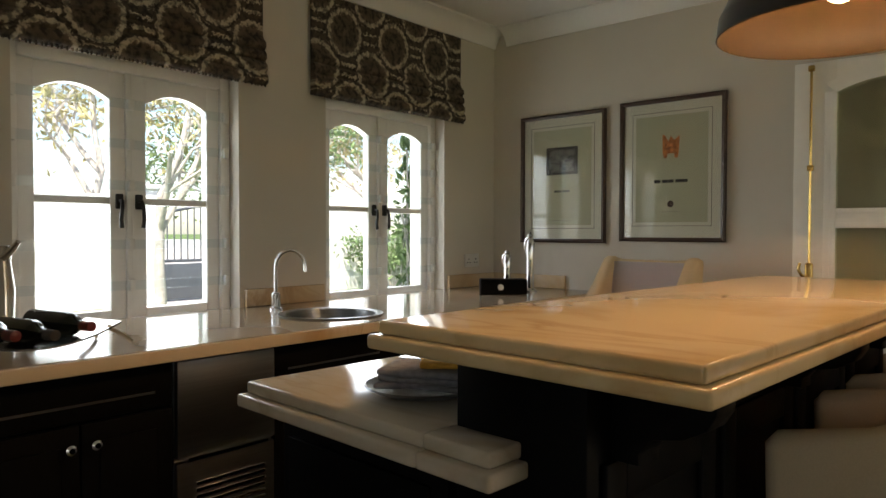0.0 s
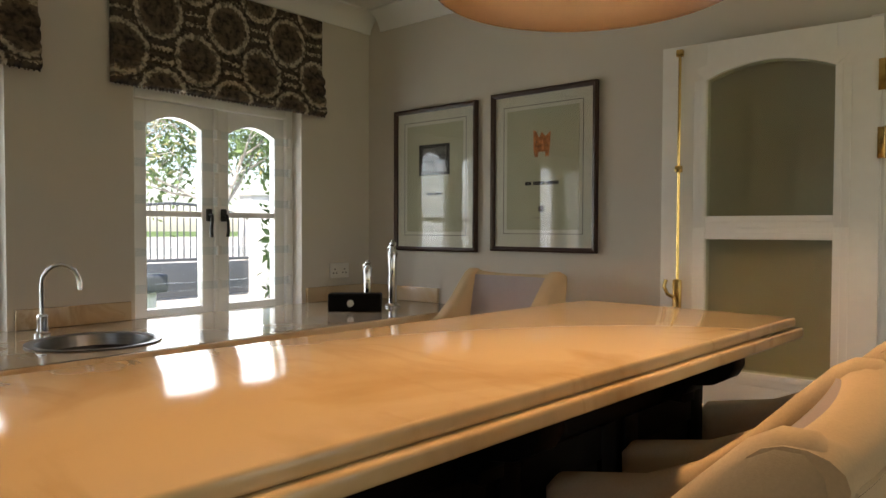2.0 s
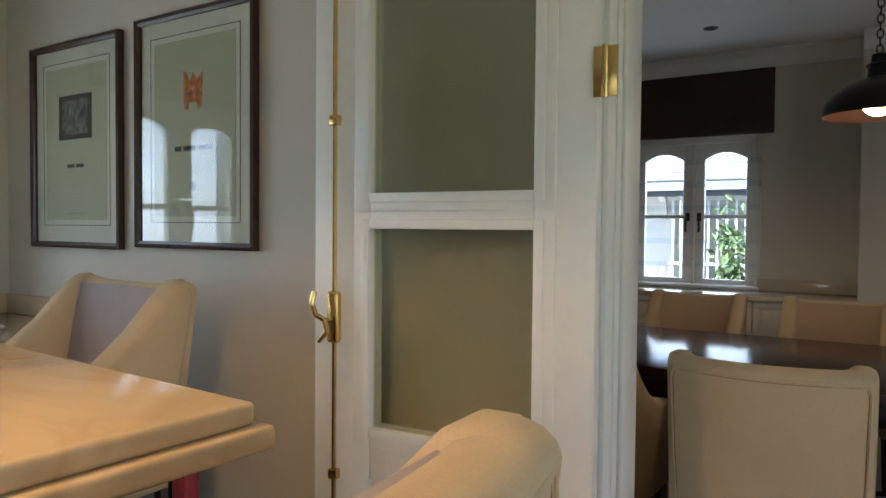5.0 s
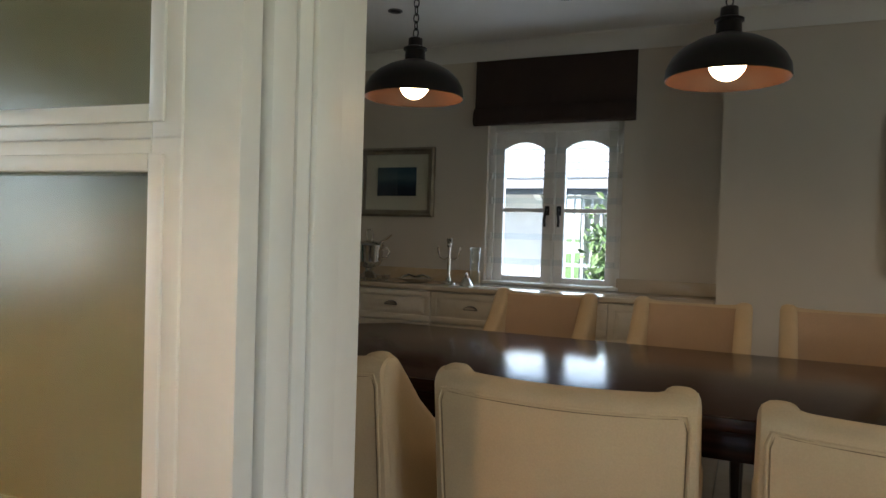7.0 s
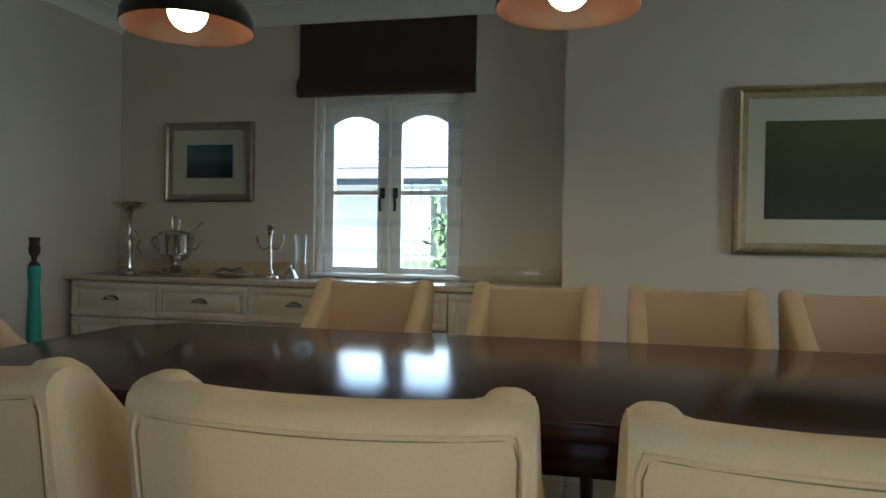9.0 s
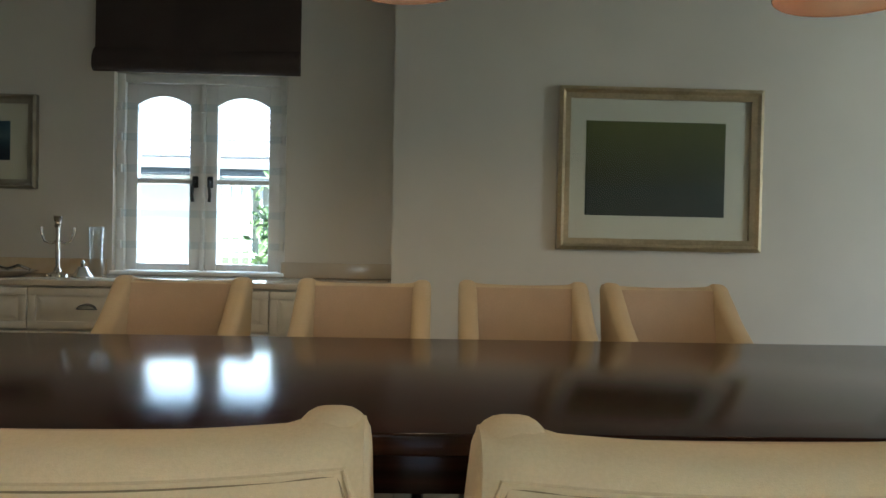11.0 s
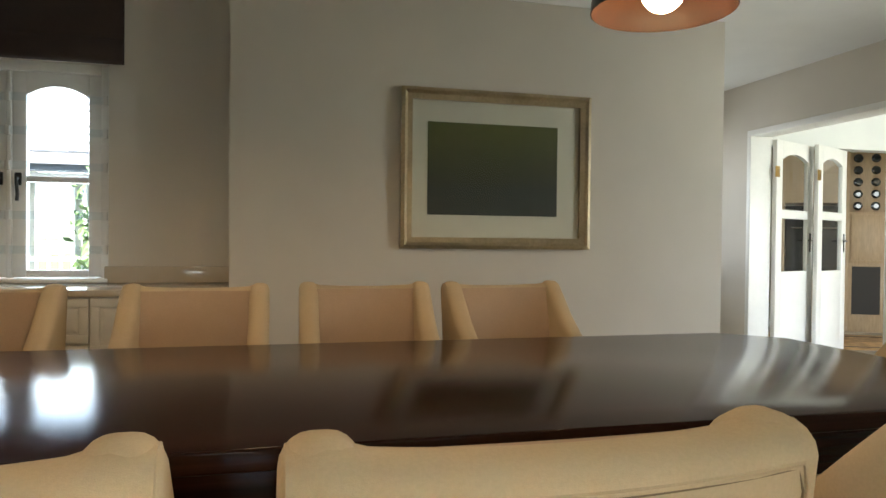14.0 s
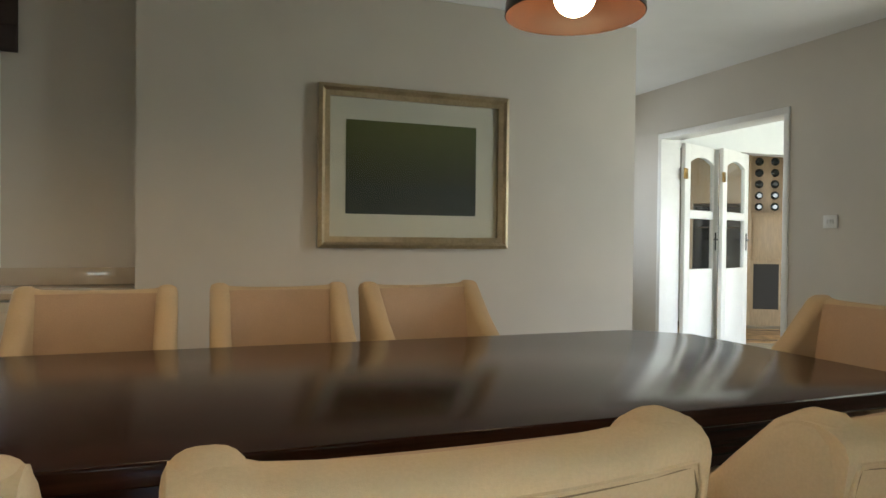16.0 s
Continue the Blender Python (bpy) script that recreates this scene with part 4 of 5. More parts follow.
for z0, z1 in ((0.755, 1.285), (1.372, 1.978)):
    g = part("pane", boxes((G0 - 0.004, G1 + 0.004, -0.003, 0.003, z0, z1)), glass_mat("door_glass", (0.82, 0.83, 0.74), 0.06, 0.2), leaf, "faintly green door glass", 0)
    g.visible_shadow = False
mo = bmesh.new()
for z0, z1 in ((0.755, 1.285), (1.372, 1.925)):
    top = z1 > 1.5
    for side in (-1, 1):
        for wide, y0, y1 in ((0.048, 0.020, 0.027), (0.022, 0.027, 0.034)):
            ya, yb = sorted((side * y0, side * y1))
            box(mo, G0 - wide, G0 + 0.003, ya, yb, z0 - wide, z1 + (0.0 if top else wide), 0.003)
            box(mo, G1 - 0.003, G1 + wide, ya, yb, z0 - wide, z1 + (0.0 if top else wide), 0.003)
            box(mo, G0 + 0.003, G1 - 0.003, ya, yb, z0 - wide, z0 + 0.003, 0.003)
            if not top:
                box(mo, G0 + 0.003, G1 - 0.003, ya, yb, z1 - 0.003, z1 + wide, 0.003)
            else:
                n = 14
                up = [(G0 - wide + (G1 - G0 + 2 * wide) * i / n, 1.925 + wide * 0.9 + 0.055 * (1 - (2 * i / n - 1) ** 2)) for i in range(n + 1)]
                dn = [(G0 + (G1 - G0) * i / n, 1.921 + 0.053 * (1 - (2 * i / n - 1) ** 2)) for i in range(n, -1, -1)]
                extrude_poly(mo, up + dn, ya, yb, "y")
part("glazing_bead", mo, WHITE, leaf)
rod = bmesh.new()
tube(rod, [(0.705, 0.034, 0.03), (0.705, 0.034, 2.05)], 0.006, 10)
part("bolt_rod", rod, BRASS, leaf, "polished brass bolt rod")
for z in (0.10, 0.62, 1.57, 2.045):
    part("rod_guide", boxes((0.691, 0.719, 0.022, 0.044, z - 0.014, z + 0.014), bevel=0.004), BRASS, leaf, "brass rod guide")
hd = bmesh.new()
box(hd, 0.687, 0.723, 0.022, 0.048, 0.975, 1.115, 0.010, 3)
tube(hd, [(0.705, 0.045, 1.04), (0.705, 0.075, 1.04), (0.728, 0.085, 1.055), (0.743, 0.082, 1.085), (0.737, 0.078, 1.115)], 0.0075, 10)
tube(hd, [(0.705, 0.075, 1.04), (0.693, 0.080, 1.01), (0.721, 0.080, 0.985)], 0.007, 10)
part("door_handle", hd, BRASS, leaf, "curled brass bolt handle")
for z in (0.30, 1.63, 1.87):
    hg = boxes((-0.044, 0.010, 0.0225, 0.027, z - 0.055, z + 0.055), bevel=0.001)
    tube(hg, [(-0.016, 0.027, z - 0.057), (-0.016, 0.027, z + 0.057)], 0.007, 10)
    part("hinge", hg, BRASS, leaf, "brass butt hinge")

df = thing("door_frame_1", pose(0, 0, 0), "white painted moulded door frame", "door frame", "", S)
for x, s in ((DOOR0, 1), (DOOR1, -1)):
    a, b = sorted((x, x + s * 0.055))
    part("jamb", boxes((a, b, KY + 0.03, DY + 0.002, 0, DOORZ - 0.05), bevel=0.004), WHITE, df)
    c, d = sorted((x + s * 0.012, x - s * 0.06))
    if s > 0:
        c, d = DOOR0 + 0.012, DOOR0 + 0.055
    part("architrave", boxes((c, d, KY - 0.028, KY + 0.03, 0, DOORZ - 0.05), bevel=0.012), WHITE, df)
    g, h = sorted((x + s * 0.055, x + s * 0.067))
    part("door_stop", boxes((g, h, KY + 0.06, KY + 0.13, 0, DOORZ - 0.05), bevel=0.004), WHITE, df)
    e, f = sorted((x + s * 0.02, x - s * 0.07))
    part("architrave", boxes((e, f, DY + 0.002, DY + 0.02, 0, DOORZ + 0.02), bevel=0.006), WHITE, df)
part("head", boxes((DOOR0, DOOR1, KY - 0.02, DY + 0.002, DOORZ - 0.05, DOORZ), bevel=0.004), WHITE, df)
part("architrave", boxes((DOOR0 + 0.02, DOOR1 - 0.02, DY + 0.002, DY + 0.02, DOORZ - 0.03, DOORZ + 0.04), bevel=0.006), WHITE, df)


# ---- sideboard ----
SBX = [-2.80, -2.222, -1.644, -1.066, -0.488, 0.088]
SF, ST = 7.17, 0.862


def drawer_front(parent, x0, x1, z0, z1, cup=True):
    u0, u1, v0, v1 = x0 + 0.003, x1 - 0.003, z0 + 0.003, z1 - 0.003
    rim = min(0.038, (z1 - z0) * 0.18)
    d = boxes((u0, u1, -0.010, 0.0, v0, v1), bevel=0.002)
    for frame_bar in ((u0, u1, v0, v0 + rim), (u0, u1, v1 - rim, v1), (u0, u0 + rim, v0 + rim, v1 - rim), (u1 - rim, u1, v0 + rim, v1 - rim)):
        box(d, frame_bar[0], frame_bar[1], -0.022, -0.009, frame_bar[2], frame_bar[3], 0.003)
    # raised and fielded panel inside the frame
    e0, e1 = rim + 0.008, rim + 0.036
    a = [d.verts.new((x, -0.0095, z)) for x, z in ((u0 + e0, v0 + e0), (u1 - e0, v0 + e0), (u1 - e0, v1 - e0), (u0 + e0, v1 - e0))]
    c = [d.verts.new((x, -0.024, z)) for x, z in ((u0 + e1, v0 + e1), (u1 - e1, v0 + e1), (u1 - e1, v1 - e1), (u0 + e1, v1 - e1))]
    for i in range(4):
        d.faces.new((a[i], a[(i + 1) % 4], c[(i + 1) % 4], c[i]))
    d.faces.new(c)
    dr = part("drawer", d, CUPBOARD, parent)
    xm, zm = (x0 + x1) / 2, (z0 + z1) / 2 + 0.01
    if cup:
        h = bmesh.new()
        n = 8
        pts = [[h.verts.new((xm + (0.045 * math.cos(math.pi * i / n)), -0.026 - 0.022 * math.sin(math.pi * k / 6) , zm - 0.012 + 0.030 * math.sin(math.pi * i / n) * math.cos(math.pi * k / 12))) for i in range(n + 1)] for k in range(4)]
        for p, q in zip(pts, pts[1:]):
            for i in range(n):
                h.faces.new((p[i], p[i + 1], q[i + 1], q[i]))
        box(h, xm - 0.047, xm + 0.047, -0.0275, -0.0255, zm - 0.014, zm - 0.009)
        part("handle", h, STEEL, dr, "dark metal cup handle")


for i, (x0, x1) in enumerate(zip(SBX, SBX[1:])):
    u = thing("sideboard_unit", pose(0, SF, 0), "cream painted sideboard unit with fielded drawers", "cabinet", "sideboard units")
    part("body", boxes((x0 + 0.001, x1 - 0.001, 0.0, DN - SF - 0.003, 0.08, 0.83), (x0 + 0.001, x1 - 0.001, 0.05, DN - SF - 0.003, 0.0, 0.08)), CUPBOARD, u, "", 0)
    if i < 4:
        for z0, z1 in ((0.62, 0.825), (0.36, 0.615), (0.09, 0.355)):
            drawer_front(u, x0, x1, z0, z1)
    else:
        xm = (x0 + x1) / 2
        for a, b in ((x0, xm), (xm, x1)):
            drawer_front(u, a, b, 0.57, 0.825, False)
            drawer_front(u, a, b, 0.09, 0.565, False)
part_top = thing("marble_worktop", pose(0, 0, 0), "cream marble top along the sideboard", "worktop")
part("slab", box(bmesh.new(), -2.848, 0.088, SF - 0.03, DN - 0.002, 0.831, ST, 0.006, 3), STONE2, part_top)
part("splashback", box(bmesh.new(), DW + 0.002, W3 - 0.50, DN - 0.022, DN - 0.002, ST, ST + 0.085, 0.003), SPLASH, part_top, "honey marble upstand")
part("splashback", box(bmesh.new(), W3 + 0.46, 0.088, DN - 0.022, DN - 0.002, ST, ST + 0.085, 0.003), STONE2, part_top)

# ---- silver on the sideboard ----
Z = ST + 0.001
comp = thing("compote", pose(-2.56, 7.36, Z) @ Matrix.Scale(1.25, 4), "tall tarnished silver compote with a shallow bowl", "silverware")
part("stem", lathe(bmesh.new(), [(0.055, 0.0), (0.05, 0.012), (0.018, 0.03), (0.012, 0.10), (0.022, 0.14), (0.012, 0.18), (0.011, 0.29), (0.025, 0.315)], 20), SILVER, comp)
part("bowl", lathe(bmesh.new(), [(0.02, 0.315), (0.06, 0.325), (0.085, 0.35), (0.088, 0.355), (0.08, 0.352), (0.05, 0.335), (0.01, 0.33)], 24), SILVER, comp)
part("ornament", tube(bmesh.new(), [(0.0, 0, 0.20), (0.03, 0.0, 0.21), (0.055, 0, 0.17), (0.04, 0, 0.13), (0.065, 0.0, 0.10)], 0.008, 8), SILVER, comp)
urn = thing("soup_tureen", pose(-2.24, 7.36, Z) @ Matrix.Scale(1.3, 4), "silver lidded tureen with handles and ladle", "silverware")
part("body", lathe(bmesh.new(), [(0.062, 0.0), (0.066, 0.012), (0.045, 0.026), (0.020, 0.045), (0.022, 0.062), (0.055, 0.078), (0.072, 0.098), (0.078, 0.165), (0.084, 0.19)], 24), SILVER, urn)
part("lid", lathe(bmesh.new(), [(0.082, 0.19), (0.070, 0.202), (0.035, 0.212), (0.01, 0.218)], 24), SILVER, urn)
part("knob", tube(bmesh.new(), [(0.014, 0, 0.214), (0.020, 0, 0.25), (0.008, 0, 0.278), (-0.014, 0, 0.276), (-0.020, 0, 0.25), (-0.012, 0, 0.214)], 0.005, 8), SILVER, urn)
for s in (-1, 1):
    part("handle", tube(bmesh.new(), [(s * 0.085, 0, 0.165), (s * 0.115, 0, 0.178), (s * 0.128, 0, 0.155), (s * 0.11, 0, 0.125), (s * 0.082, 0, 0.12)], 0.0055, 8), SILVER, urn)
part("ladle", tube(bmesh.new(), [(0.04, 0.02, 0.20), (0.09, 0.03, 0.225), (0.12, 0.03, 0.25)], 0.006, 8), SILVER, urn)
for x, y in ((-2.06, 7.30), (-2.10, 7.27), (-2.24, 7.27), (-2.63, 7.40)):
    cu = thing("salt_cellar", pose(x, y, Z), "small silver salt cellar on the sideboard", "silverware", "small silver")
    part("cup", lathe(bmesh.new(), [(0.018, 0.0), (0.02, 0.004), (0.012, 0.012), (0.022, 0.028), (0.024, 0.042), (0.02, 0.042), (0.012, 0.02)], 16), SILVER, cu)
tr = thing("serving_dish", pose(-1.86, 7.36, Z) @ Matrix.Scale(1.1, 4), "low dark silver serving dish with scrolled edge", "silverware")
part("dish", lathe(bmesh.new(), [(0.06, 0.0), (0.09, 0.012), (0.12, 0.022), (0.124, 0.026), (0.11, 0.022), (0.06, 0.008)], 28), SILVER, tr)
part("scroll", tube(bmesh.new(), [(-0.10, 0, 0.026), (-0.05, 0, 0.045), (0.0, 0, 0.032), (0.05, 0, 0.05), (0.10, 0, 0.03)], 0.008, 8), SILVER, tr)
cand = thing("candelabrum", pose(-1.62, 7.38, Z) @ Matrix.Scale(1.12, 4), "silver candelabrum with three branches on the sideboard", "candelabrum")
part("base", lathe(bmesh.new(), [(0.048, 0.0), (0.046, 0.01), (0.02, 0.022), (0.009, 0.05), (0.011, 0.12), (0.008, 0.17), (0.010, 0.23)], 20), SILVER, cand)
for s in (-1, 1):
    part("branch", tube(bmesh.new(), [(0, 0, 0.165), (s * 0.03, 0, 0.15), (s * 0.06, 0, 0.162), (s * 0.074, 0, 0.20), (s * 0.074, 0, 0.225)], 0.006, 8), SILVER, cand)
for x, z in ((-0.074, 0.222), (0.0, 0.232), (0.074, 0.222)):
    part("cup", lathe(bmesh.new(), [(0.008, z), (0.016, z + 0.008), (0.012, z + 0.02), (0.019, z + 0.045), (0.021, z + 0.047), (0.014, z + 0.043), (0.006, z + 0.03)], 16), SILVER, cand)
vs = thing("glass_vase", pose(-1.445, 7.42, Z) @ Matrix.Scale(1.1, 4), "tall clear glass vase on the sideboard", "vase")
vb = part("vessel", lathe(bmesh.new(), [(0.03, 0.0), (0.034, 0.004), (0.030, 0.12), (0.036, 0.235), (0.033, 0.235), (0.027, 0.12), (0.03, 0.012), (0.005, 0.010)], 24), VASEGLASS, vs)
be = thing("table_bell", pose(-1.455, 7.30, Z), "small silver domed table bell", "bell")
part("dome", lathe(bmesh.new(), [(0.05, 0.0), (0.05, 0.008), (0.034, 0.03), (0.022, 0.055), (0.008, 0.062)], 20), SILVER, be)
part("finial", lathe(bmesh.new(), [(0.006, 0.062), (0.012, 0.074), (0.007, 0.085), (0.002, 0.09)], 12), SILVER, be)

# ---- carved figure by the side wall: one plain mesh ----
TEAL = mat("teal_paint", (0.03, 0.30, 0.25), 0.55, grain=(20, 0.15))
fg = bmesh.new()
lathe(fg, [(0.07, 0.0), (0.07, 0.03), (0.05, 0.04), (0.045, 0.50), (0.05, 0.62), (0.062, 0.63), (0.056, 0.80), (0.045, 0.95), (0.055, 1.05), (0.05, 1.09), (0.022, 1.12), (0.024, 1.14), (0.045, 1.165), (0.048, 1.20), (0.04, 1.225), (0.048, 1.26), (0.02, 1.262)], 16)
fig = solid("statue", fg, TEAL, "slender carved figure in teal by the wall", "statue", "", 40, pose(-2.60, 6.66, 0) @ Matrix.Diagonal((0.6, 0.6, 0.86, 1)))
fig.data.materials.append(mat("dark_carved_wood", (0.02, 0.01, 0.008), 0.5, grain=(15, 0.3)))
fig.data.materials.append(mat("pale_paint", (0.62, 0.60, 0.55), 0.6, grain=(15, 0.1)))
for f in fig.data.polygons:
    z = f.center.z
    f.material_index = 1 if z > 1.105 else 2 if z < 0.62 else 0
CURTAIN = mat("dark_curtain", (0.03, 0.026, 0.028), 0.95, grain=(60, 0.2))
cu = bmesh.new()
wave = [(DW + 0.06 + 0.025 * math.sin(i * 1.3), 5.82 + 0.022 * i) for i in range(28)]
extrude_poly(cu, wave + [(x - 0.02, y) for x, y in wave[::-1]], 0.04, 2.30, "z")
curt = thing("curtain", pose(0, 0, 0), "dark folded curtain hanging on the side wall", "curtain")
part("drape", cu, CURTAIN, curt, "", 60)
part("pole", tube(bmesh.new(), [(DW + 0.06, 5.7, 2.31), (DW + 0.06, 6.5, 2.31)], 0.012, 10), IRON, curt)

# ---- downlights ----
for x, y in ((-0.72, 6.85), (-1.75, 6.75), (1.5, 6.7)):
    dl = thing("downlight", pose(x, y, DZ), "small recessed round ceiling downlight", "downlight", "ceiling downlights")
    part("ring", lathe(bmesh.new(), [(0.045, -0.001), (0.045, -0.006), (0.032, -0.006), (0.03, -0.001)], 20), STEEL, dl)

# ---- small things on the kitchen worktop ----
W = 0.901
ra = thing("radio", pose(-2.56, 3.29, W, 0, 0, 43), "small black box radio with one pale knob", "radio")
part("case", box(bmesh.new(), -0.135, 0.135, -0.055, 0.055, 0.0, 0.088, 0.007, 3), BLACK, ra)
part("front_panel", boxes((-0.128, 0.128, -0.058, -0.055, 0.008, 0.08)), BLACK, ra, "", 0)
part("knob", lathe(bmesh.new(), [(0.017, 0.0), (0.017, 0.012), (0.014, 0.014)], 18, pose(-0.02, -0.057, 0.042, 90, 0, 0)), PLASTIC, ra, "pale round knob")


def silver_tap(name, x, y, h, r):
    t = thing(name, pose(x, y, W), "slender polished silver column with a small cap", "ornament", "silver columns")
    part("foot", lathe(bmesh.new(), [(r * 1.7, 0), (r * 1.7, 0.008), (r * 1.1, 0.02)], 20), CHROME, t)
    part("column", lathe(bmesh.new(), [(r * 1.0, 0.02), (r * 0.9, h * 0.5), (r * 1.05, h * 0.8), (r * 0.8, h * 0.86), (r * 0.5, h * 0.9)], 20), CHROME, t)
    part("cap", lathe(bmesh.new(), [(r * 0.5, h * 0.9), (r * 0.75, h * 0.93), (r * 0.7, h * 0.96), (r * 0.3, h * 0.98), (r * 0.35, h), (r * 0.1, h * 1.005)], 16), CHROME, t)
    part("rail", tube(bmesh.new(), [(-r * 1.1, 0, h * 0.62), (-r * 1.6, 0, h * 0.75), (-r * 1.4, 0, h * 0.88), (0, 0, h * 0.93)], 0.004, 6), CHROME, t)


silver_tap("silver_column", -2.54, 3.54, 0.36, 0.026)
silver_tap("silver_column", -2.66, 3.47, 0.25, 0.024)
so = thing("wall_socket", pose(KX + 0.001, 3.60, 1.03), "white double wall socket above the worktop", "socket")
part("plate", boxes((0.0, 0.009, -0.072, 0.072, 0.0, 0.088), bevel=0.003), PLASTIC, so)
for y in (-0.036, 0.036):
    # raised dark squares paint the shade inside the pin holes
    for a, b in ((0, 0.052), (-0.012, 0.03), (0.012, 0.03)):
        part("pin_hole_shade", boxes((0.009, 0.0096, y + a - 0.004, y + a + 0.004, b - 0.004, b + 0.004)), INK, so, "", 0)
rack = thing("wine_rack", pose(-2.42, 0.76, W, 0, 0, 12), "curved silver wine rack on the worktop", "rack")
rk = bmesh.new()
cur = [(-0.02 + 0.0 * i, -0.24 + i * 0.04, 0.018 + 0.05 * ((i - 6) / 6) ** 2) for i in range(13)]
extrude_poly(rk, [(c[1], c[2]) for c in cur] + [(c[1], c[2] + 0.006) for c in cur[::-1]], -0.09, 0.09, "x")
part("tray", rk, SILVER, rack)
for s in (-1, 1):
    part("foot", tube(bmesh.new(), [(s * 0.08, 0.20, 0.06), (s * 0.085, 0.25, 0.03), (s * 0.09, 0.275, 0.004)], 0.009, 8, 0.8), SILVER, rack)
    part("foot", tube(bmesh.new(), [(s * 0.08, -0.20, 0.05), (s * 0.09, -0.26, 0.004)], 0.009, 8, 0.8), SILVER, rack)
BOTTLE = mat("dark_bottle", (0.010, 0.012, 0.010), 0.08, spec=0.6)
FOIL = mat("red_foil", (0.12, 0.012, 0.012), 0.35, grain=(30, 0.2))
for i, (y, z) in enumerate(((-0.11, 0.074), (0.0, 0.062), (0.11, 0.074))):
    bo = thing("wine_bottle", pose(-2.42, 0.76, W, 0, 0, 12) @ pose(-0.17, y, z, 0, 90, 0), "dark wine bottle lying in the silver rack", "bottle", "bottles in the rack")
    part("body", lathe(bmesh.new(), [(0.03, 0.0), (0.038, 0.006), (0.038, 0.19), (0.03, 0.215), (0.016, 0.235), (0.0145, 0.30)], 20), BOTTLE, bo)
    part("capsule", lathe(bmesh.new(), [(0.0155, 0.25), (0.0155, 0.302), (0.012, 0.304)], 16), FOIL if i != 1 else INK, bo, "coloured foil capsule")
sv = thing("silver_jug", pose(-2.80, 0.80, W), "tall silver jug with a spout by the window", "jug")
part("body", lathe(bmesh.new(), [(0.045, 0.0), (0.05, 0.01), (0.035, 0.04), (0.04, 0.16), (0.028, 0.26), (0.034, 0.31), (0.03, 0.312)], 20), SILVER, sv)
part("spout", tube(bmesh.new(), [(0.02, 0, 0.27), (0.05, 0.02, 0.30), (0.07, 0.03, 0.325)], 0.014, 8, 0.6), SILVER, sv)
tray = thing("plate", pose(-1.15, 1.10, 0.919), "round dark plate on the island worktop", "plate")
part("dish", lathe(bmesh.new(), [(0.06, 0.0), (0.10, 0.010), (0.125, 0.022), (0.122, 0.025), (0.09, 0.014), (0.02, 0.008)], 28), STEEL, tray)
GREYCLOTH = mat("grey_cloth", (0.20, 0.19, 0.20), 0.95, grain=(60, 0.25), bump=0.4, bump_scale=300)
YELLOW = mat("yellow_cloth", (0.62, 0.32, 0.05), 0.95, grain=(60, 0.2), bump=0.4, bump_scale=300)


def folded(name, m, w, d, layers, material, label):
    t = thing(name, m, label, "cloth")
    for i in range(layers):
        b = bmesh.new()
        box(b, -w / 2, w / 2, -d / 2, d / 2, i * 0.013, i * 0.013 + 0.0125, 0.005, 2)
        bmesh.ops.subdivide_edges(b, edges=b.edges[:], cuts=2, use_grid_fill=True)
        for v in b.verts:
            v.co += Vector((1, 1, 0.5)) * 0.006 * noise.noise(v.co * 22 + Vector((i * 3.1, 0, 0)))
        part("fold", b, material, t, "", 60)


folded("folded_cloth", pose(-1.14, 1.11, 0.942, 0, 0, 25), 0.19, 0.15, 3, GREYCLOTH, "folded grey cloth lying on a plate")
folded("folded_cloth", pose(-1.10, 1.13, 0.983, 0, 0, 40), 0.13, 0.10, 1, YELLOW, "folded yellow cloth on top of a grey one")

RED = mat("red_paint", (0.22, 0.012, 0.018), 0.5, grain=(20, 0.15), stain=(4, 0.1))
bd = thing("board", pose(-1.16, 3.32, 0, 0, 0, 0), "narrow red board with a dark edge beyond the bar", "board")
part("face", boxes((-0.022, 0.024, -0.02, 0.02, 0.0, 0.80), bevel=0.003), RED, bd)
part("edge", boxes((-0.036, -0.0225, -0.02, 0.02, 0.0, 0.80), bevel=0.002), BLACK, bd, "dark edge")

# ---- doorway in the east wall, its doors, the room beyond ----
df2 = thing("door_frame_2", pose(0, 0, 0), "white painted frame of the far doorway", "door frame", "", S)
for y, s in ((7.69, 1), (9.2, -1)):
    a, b = sorted((y, y + s * 0.05))
    part("jamb", boxes((DE - 0.012, DE + 0.21, a, b, 0, 2.065), bevel=0.004), WHITE, df2)
part("head", boxes((DE - 0.012, DE + 0.21, 7.69, 9.2, 2.065, 2.115), bevel=0.004), WHITE, df2)


